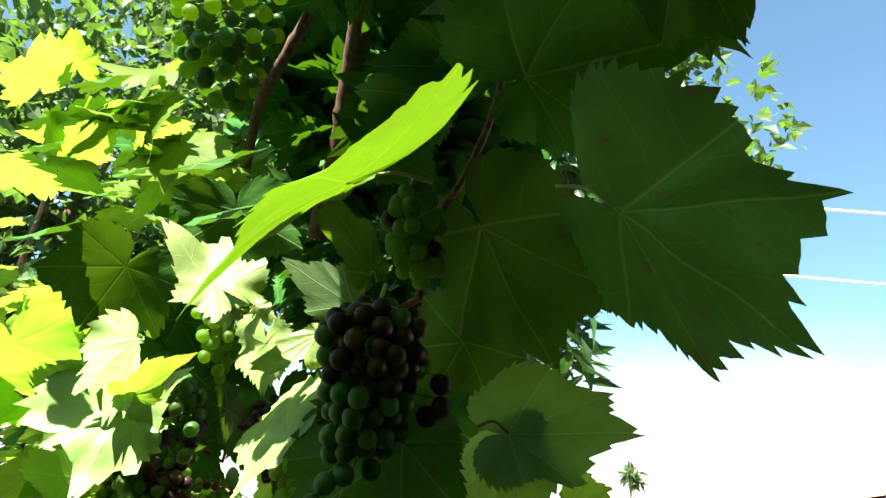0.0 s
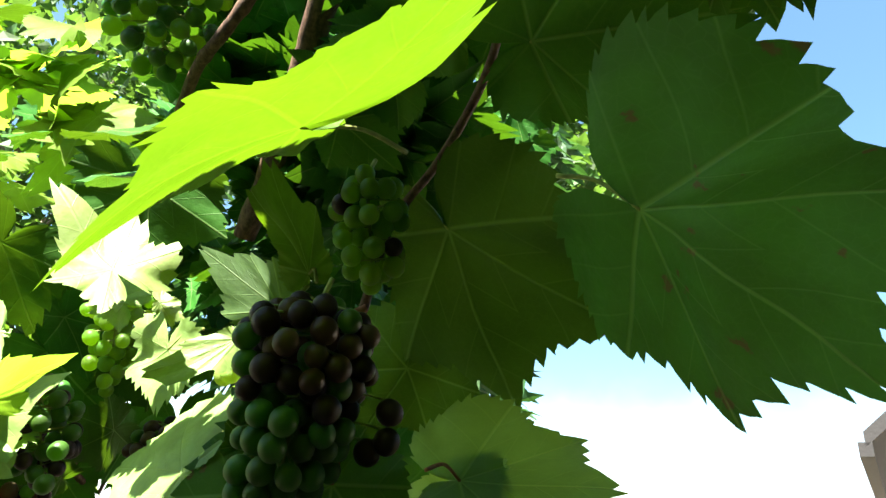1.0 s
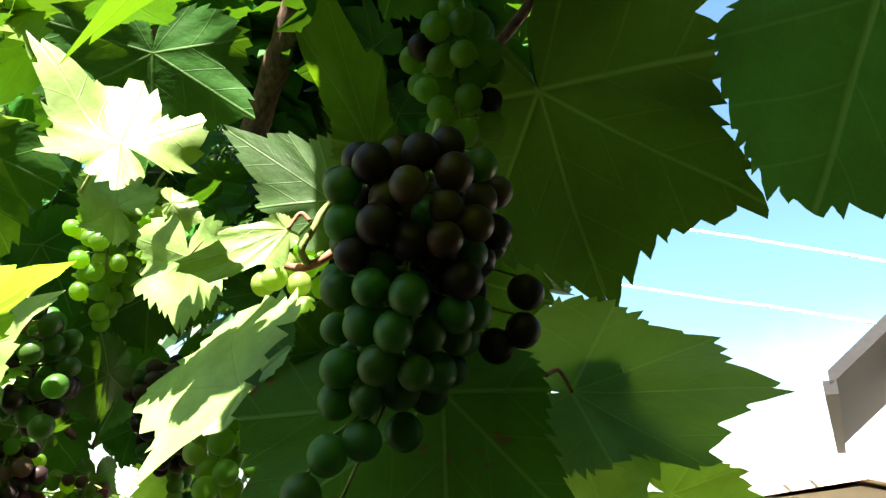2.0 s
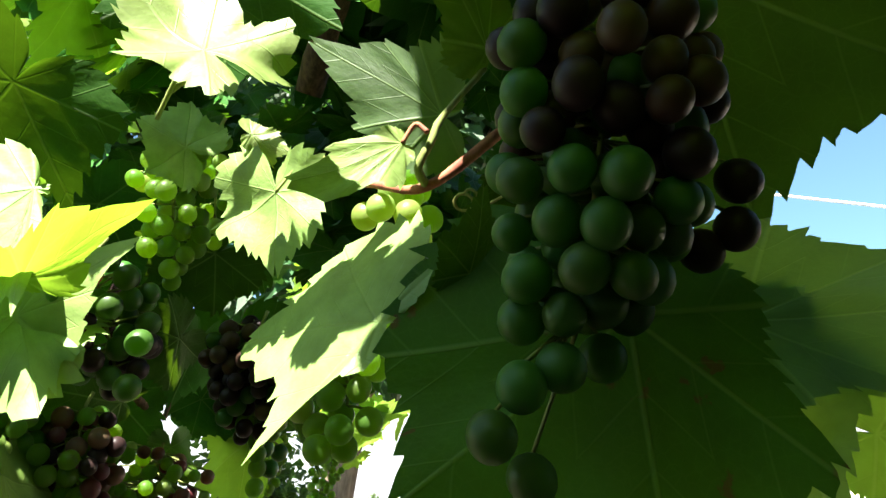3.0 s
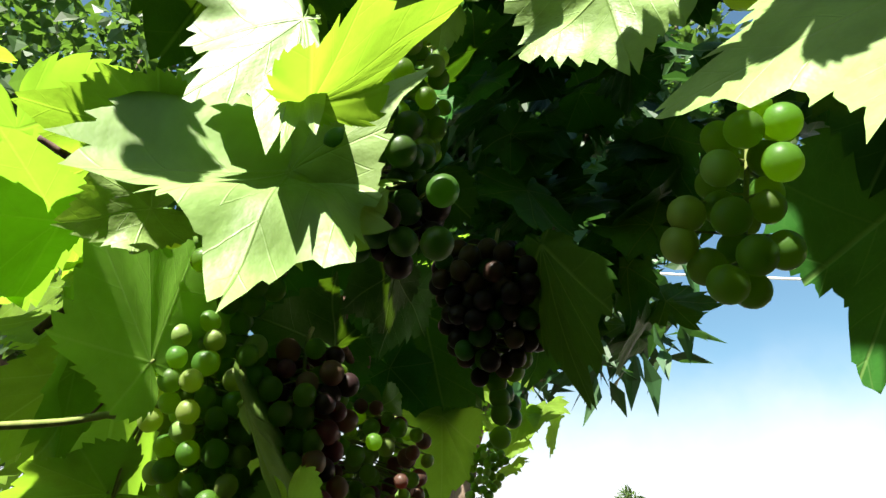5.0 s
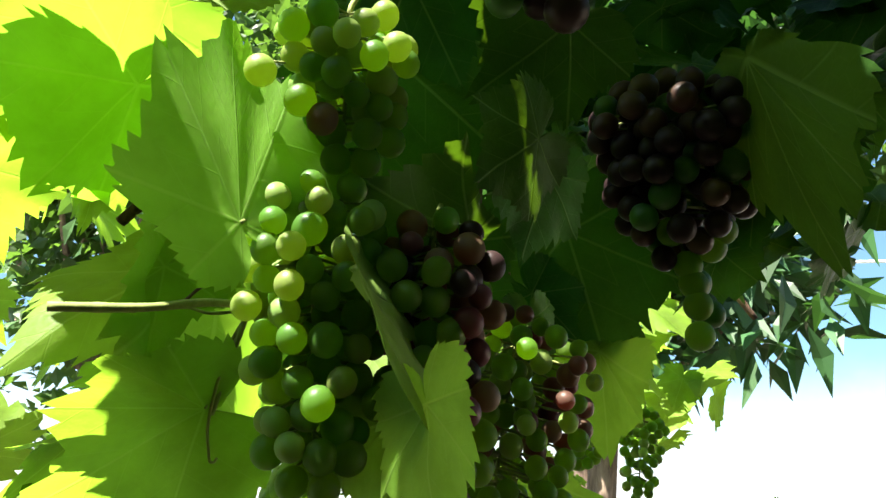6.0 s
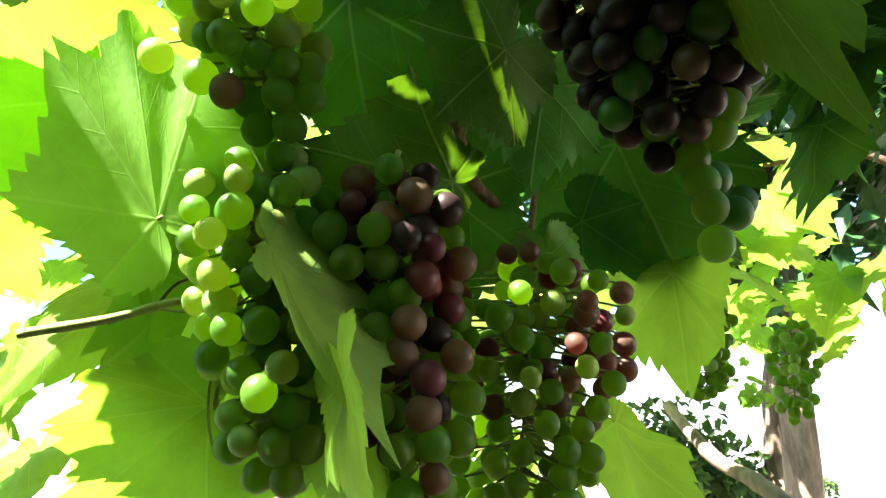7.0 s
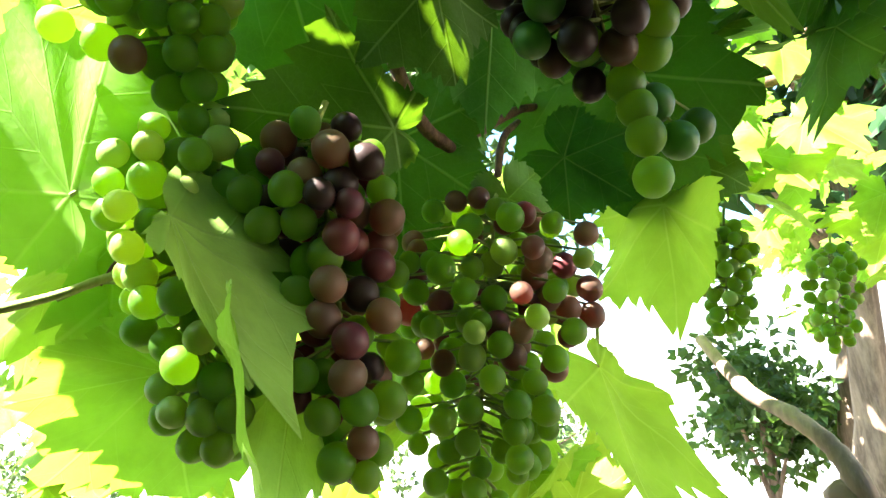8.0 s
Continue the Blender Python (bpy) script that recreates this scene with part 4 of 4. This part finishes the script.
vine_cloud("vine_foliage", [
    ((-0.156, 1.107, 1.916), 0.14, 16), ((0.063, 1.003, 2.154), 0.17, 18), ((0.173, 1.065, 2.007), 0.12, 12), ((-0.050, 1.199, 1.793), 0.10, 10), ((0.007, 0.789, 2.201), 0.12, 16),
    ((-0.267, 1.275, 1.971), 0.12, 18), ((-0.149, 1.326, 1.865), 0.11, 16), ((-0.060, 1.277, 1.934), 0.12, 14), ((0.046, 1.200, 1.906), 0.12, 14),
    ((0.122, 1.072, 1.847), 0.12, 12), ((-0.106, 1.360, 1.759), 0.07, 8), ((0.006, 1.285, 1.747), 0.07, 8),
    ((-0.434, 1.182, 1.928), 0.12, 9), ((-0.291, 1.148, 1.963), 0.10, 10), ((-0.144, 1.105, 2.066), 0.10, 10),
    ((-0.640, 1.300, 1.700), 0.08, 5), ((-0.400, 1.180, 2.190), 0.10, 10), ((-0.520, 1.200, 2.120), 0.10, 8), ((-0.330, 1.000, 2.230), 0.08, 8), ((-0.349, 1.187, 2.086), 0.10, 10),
], LEAF_SHADED, 62, "shaded vine leaves in the depth of the vine", 0.07)
vine_cloud("vine_foliage", [
    ((-0.254, 1.566, 1.737), 0.13, 16), ((-0.092, 1.834, 1.732), 0.14, 14), ((-0.200, 1.642, 1.827), 0.14, 14),
    ((-0.551, 1.377, 1.489), 0.12, 14), ((-0.486, 1.483, 1.444), 0.12, 14), ((-0.563, 1.290, 1.627), 0.10, 7),
    ((-0.715, 1.164, 1.845), 0.10, 6), ((-0.830, 1.122, 1.880), 0.12, 8), ((-0.881, 1.158, 1.674), 0.10, 5), ((-0.805, 1.210, 1.485), 0.12, 12),
], LEAF_BACKLIT, 63, "backlit yellow-green vine leaves, densely layered", 0.07)
vine_cloud("vine_foliage", [
    ((-0.168, 1.861, 2.059), 0.07, 11), ((-0.189, 2.012, 1.982), 0.07, 11), ((-0.026, 2.200, 1.891), 0.07, 11), ((-0.158, 2.241, 1.759), 0.07, 11), ((-0.022, 2.237, 1.748), 0.07, 11), ((-0.492, 2.976, 2.021), 0.11, 14), ((-0.293, 3.224, 1.925), 0.11, 14), ((-0.136, 3.352, 1.791), 0.11, 14),
], LEAF_BACKLIT, 66, "small sunlit leaves beyond the ripe bunches", 0.045)
canopy = random.Random(5)
# Made-up canopy, mostly out of view; its gaps set where sun falls.
vine_cloud("vine_canopy", [((canopy.uniform(-1.4, 1.4), canopy.uniform(-1.6, -0.25), canopy.uniform(2.1, 2.45)), 0.16, 18) for k in range(270)]
           + [((canopy.uniform(0.14, 1.2), canopy.uniform(-0.2, 0.1), canopy.uniform(2.1, 2.45)), 0.13, 18) for k in range(40)]
           + [((canopy.uniform(0.12, 0.24), canopy.uniform(0.0, 0.62), canopy.uniform(2.1, 2.4)), 0.12, 18) for k in range(16)]
           + [((canopy.uniform(-0.25, 0.02), canopy.uniform(0.90, 1.04), canopy.uniform(2.08, 2.4)), 0.11, 18) for k in range(14)]
           + [((x, y, 2.2), 0.045, 8) for x in (-0.13, -0.06, 0.01, 0.07) for y in (0.41, 0.46, 0.51, 0.57, 0.64)] + [((0.06, y, 2.2), 0.04, 8) for y in (0.31, 0.36)] + [((x, y, 2.2), 0.05, 8) for x in (0.05, 0.10) for y in (0.02, 0.08, 0.14, 0.21, 0.28)] + [((x, y, 2.2), 0.035, 7) for x in (-0.03, 0.02) for y in (0.11, 0.17)] + [((-0.05, 0.22, 2.2), 0.02, 4), ((-0.18, 0.46, 2.22), 0.025, 6), ((-0.17, 0.57, 2.22), 0.03, 6), ((-0.074, 0.306, 2.16), 0.04, 9), ((-0.095, 0.335, 2.16), 0.03, 6)],
           LEAF_SHADED, 64, "added roof of vine leaves, mostly unseen, to block the sun", 0.085, (0, 0, 1), 0.4, 10)
# Made-up hedge out of view, added to keep sky light off the shade.
vine_cloud("vine_hedge", [((canopy.uniform(-1.9, 1.9), canopy.uniform(-2.1, -1.6), canopy.uniform(0.0, 2.7)), 0.25, 18) for k in range(190)]
           + [((canopy.uniform(1.5, 1.9), canopy.uniform(-1.8, 0.7), canopy.uniform(0.0, 2.6)), 0.25, 18) for k in range(130)]
           + [((canopy.uniform(-1.9, -1.5), canopy.uniform(-1.8, 0.5), canopy.uniform(0.0, 2.3)), 0.25, 18) for k in range(120)],
           LEAF_SHADED, 65, "added unseen wall of vine leaves to cut side light", 0.11, (0, 1, 0.3), 0.6, 8)
tube("trunk", [(0.35, 1.75, 0.0), (0.30, 1.72, 0.6), (-0.144, 1.641, 1.282), (-0.151, 1.611, 1.351), (-0.169, 1.624, 1.400), (-0.203, 1.644, 1.439), (-0.248, 1.690, 1.475), (-0.298, 1.759, 1.554)], 0.016, 0.008, BARK, V5, "light grey-brown leaning vine stem", 12, 0.2)

# ---- bunches of grapes ----
bunch("bunch ripening from green to dark purple", (-0.047, 0.537, 1.710), (-0.055, 0.574, 1.590), 0.092, 95, dict(dark=8, plum=4, deep=2), hang=lambda t, q, k: k if t < 0.5 else "deep", singles=(
    ((-0.067, 0.544, 1.649), "deep"),
    ((-0.051, 0.543, 1.641), "deep"),
    ((-0.078, 0.561, 1.608), "deep"),
    ((-0.079, 0.568, 1.572), "deep"),
    ((-0.065, 0.567, 1.579), "deep"),
    ((-0.088, 0.574, 1.556), "deep"),
    ((-0.072, 0.582, 1.543), "deep"),
    ((-0.050, 0.562, 1.601), "deep"),
    ((-0.063, 0.561, 1.621), "deep"),
    ((-0.077, 0.572, 1.596), "deep"),
    ((-0.045, 0.577, 1.585), "deep"),
    ((-0.050, 0.540, 1.665), "deep"),
    ((-0.028, 0.535, 1.659), "deep"),
    ((-0.032, 0.543, 1.646), "dark"),
    ((0.008, 0.564, 1.635), "dark"),
    ((0.007, 0.557, 1.652), "dark"),
    ((-0.003, 0.572, 1.628), "dark"),
    ((-0.071, 0.546, 1.665), "plum"),
    ((-0.055, 0.540, 1.679), "plum"),
    ((-0.040, 0.536, 1.687), "plum"),
    ((-0.068, 0.545, 1.695), "dark"),
    ((-0.029, 0.535, 1.700), "dark"),
    ((-0.080, 0.554, 1.665), "deep"),
    ((-0.047, 0.534, 1.675), "deep"),
    ((-0.074, 0.549, 1.682), "dark"),
    ((-0.079, 0.552, 1.678), "dark"),))
bunch("small green bunch in the shade", (-0.031, 0.583, 1.836), (-0.013, 0.603, 1.748), 0.06, 34, dict(green=6, dark=1))
bunch("few pale green grapes in the sun", (-0.103, 0.750, 1.736), (-0.091, 0.755, 1.700), 0.035, 5, dict(green=1), singles=(
    ((-0.118, 0.715, 1.699), "pale"),
    ((-0.101, 0.719, 1.698), "pale"),
    ((-0.095, 0.715, 1.679), "pale"),
    ((-0.126, 0.733, 1.700), "pale"),
    ((-0.111, 0.724, 1.714), "pale"),
    ((-0.084, 0.740, 1.705), "green"),))
bunch("loose green bunch touched by the sun", (-0.122, 0.757, 1.648), (-0.131, 0.775, 1.572), 0.05, 16, dict(green=1), singles=(
    ((-0.145, 0.766, 1.562), "green"),
    ((-0.154, 0.773, 1.600), "pale"),
    ((-0.157, 0.779, 1.587), "pale"),
    ((-0.133, 0.759, 1.573), "green"),
    ((-0.115, 0.766, 1.579), "green"),
    ((-0.140, 0.761, 1.618), "pale"),
    ((-0.146, 0.779, 1.576), "green"),
    ((-0.129, 0.776, 1.564), "green"),
    ((-0.133, 0.747, 1.630), "green"),))
bunch("dark purple bunch with a loose green tail", (-0.207, 0.996, 1.685), (-0.207, 1.040, 1.589), 0.115, 130, dict(dark=8, plum=3, deep=2), taper=0.5, singles=(
    ((-0.196, 1.056, 1.579), "deep"),
    ((-0.184, 1.090, 1.577), "deep"),
    ((-0.190, 1.060, 1.560), "deep"),
    ((-0.202, 1.048, 1.542), "green"),
    ((-0.201, 1.045, 1.560), "green"),
    ((-0.202, 1.043, 1.573), "green"),
    ((-0.204, 1.041, 1.585), "green"),
    ((-0.215, 1.024, 1.600), "green"),
    ((-0.190, 1.035, 1.593), "green"),
    ((-0.184, 1.029, 1.602), "green"),))
bunch("green bunch with one reddened grape", (-0.399, 0.936, 1.704), (-0.407, 0.978, 1.627), 0.085, 52, dict(green=5, pale=4), singles=(
    ((-0.410, 0.943, 1.636), "pink"),
    ((-0.435, 0.980, 1.631), "pale"),
    ((-0.441, 0.925, 1.657), "pale"),
    ((-0.421, 0.936, 1.644), "green"),
    ((-0.388, 0.956, 1.634), "green"),
    ((-0.391, 0.969, 1.624), "green"),
    ((-0.377, 0.967, 1.635), "green"),
    ((-0.425, 0.923, 1.686), "green"),))
bunch("large green bunch hanging in the shade", (-0.425, 0.982, 1.617), (-0.414, 1.003, 1.452), 0.088, 105, dict(green=2, pale=1), jitter=0.16, singles=(
    ((-0.442, 0.987, 1.615), "pale"),
    ((-0.428, 0.998, 1.620), "pale"),
    ((-0.440, 0.990, 1.602), "pale"),
    ((-0.451, 0.989, 1.602), "pale"),
    ((-0.451, 0.997, 1.589), "pale"),
    ((-0.407, 1.019, 1.590), "pale"),
    ((-0.409, 0.973, 1.593), "green"),
    ((-0.407, 0.977, 1.578), "green"),
    ((-0.428, 0.973, 1.576), "green"),
    ((-0.415, 0.979, 1.552), "green"),
    ((-0.441, 0.990, 1.532), "green"),
    ((-0.394, 0.993, 1.506), "green"),
    ((-0.382, 0.995, 1.493), "green"),
    ((-0.401, 0.989, 1.481), "green"),
    ((-0.408, 0.988, 1.466), "green"),
    ((-0.436, 0.990, 1.469), "green"),
    ((-0.434, 0.990, 1.502), "green"),
    ((-0.423, 0.984, 1.526), "green"),
    ((-0.376, 0.984, 1.566), "green"),
    ((-0.395, 0.994, 1.466), "green"),))
bunch("bunch of green, pink and wine-red grapes", (-0.358, 1.017, 1.604), (-0.354, 1.032, 1.432), 0.08, 88, dict(green=5, pink=3, red=2, dark=2), jitter=0.18, singles=(
    ((-0.336, 1.004, 1.539), "red"),
    ((-0.344, 1.003, 1.518), "pink"),
    ((-0.350, 1.005, 1.503), "pink"),
    ((-0.343, 1.012, 1.476), "pink"),
    ((-0.352, 0.999, 1.573), "pink"),
    ((-0.336, 1.006, 1.566), "dark"),
    ((-0.323, 1.010, 1.575), "dark"),
    ((-0.358, 1.006, 1.532), "green"),
    ((-0.346, 1.004, 1.532), "green"),
    ((-0.354, 0.996, 1.549), "green"),
    ((-0.368, 0.987, 1.549), "green"),
    ((-0.339, 1.021, 1.515), "dark"),
    ((-0.345, 1.023, 1.497), "green"),
    ((-0.334, 1.030, 1.465), "green"),
    ((-0.342, 1.018, 1.463), "green"),))
bunch("loose bunch of green and rosy grapes", (-0.308, 1.119, 1.575), (-0.338, 1.107, 1.405), 0.130, 150, dict(green=7, pink=3, red=1, pale=1), r=0.0074, jitter=0.2, hang=lambda t, q, k: k if t < 0.6 else "green", singles=(
    ((-0.294, 1.093, 1.541), "pale"),
    ((-0.307, 1.103, 1.538), "pale"),
    ((-0.337, 1.093, 1.520), "red"),
    ((-0.286, 1.112, 1.528), "pink"),
    ((-0.290, 1.111, 1.511), "red"),
    ((-0.281, 1.115, 1.515), "pink"),
    ((-0.295, 1.107, 1.499), "green"),
    ((-0.301, 1.103, 1.485), "pink"),
    ((-0.260, 1.138, 1.553), "pink"),
    ((-0.264, 1.140, 1.521), "pink"),
    ((-0.266, 1.143, 1.506), "pink"),
    ((-0.306, 1.098, 1.517), "green"),
    ((-0.322, 1.099, 1.529), "pale"),))
bunch("green bunch hanging further off", (-0.214, 1.497, 1.636), (-0.234, 1.507, 1.526), 0.07, 55, dict(green=5, pale=2), r=0.0075)
bunch("green bunch hanging further off", (-0.116, 1.705, 1.632), (-0.140, 1.713, 1.509), 0.075, 50, dict(green=5, pale=2), r=0.0075)
bunch("pale green bunch high in the vine", (-0.320, 0.737, 2.264), (-0.308, 0.854, 2.092), 0.19, 120, dict(green=3, deep=4), r=0.0115)
bunch("green bunch among shaded leaves", (-0.293, 0.905, 1.831), (-0.278, 0.933, 1.710), 0.075, 45, dict(green=8, pale=1))
bunch("mixed green and dark bunch", (-0.314, 0.840, 1.694), (-0.280, 0.838, 1.601), 0.08, 46, dict(deep=6, dark=5, pink=1), singles=(
    ((-0.265, 0.807, 1.629), "deep"),
    ((-0.287, 0.806, 1.652), "deep"),
    ((-0.268, 0.810, 1.600), "deep"),))
bunch("loose bunch deep in the shade with a few lit grapes", (-0.260, 0.929, 1.857), (-0.260, 0.993, 1.759), 0.035, 9, dict(green=1), r=0.0075, singles=(
    ((-0.255, 0.937, 1.831), "pale"),
    ((-0.267, 0.953, 1.808), "pale"),
    ((-0.258, 0.971, 1.779), "pale"),))
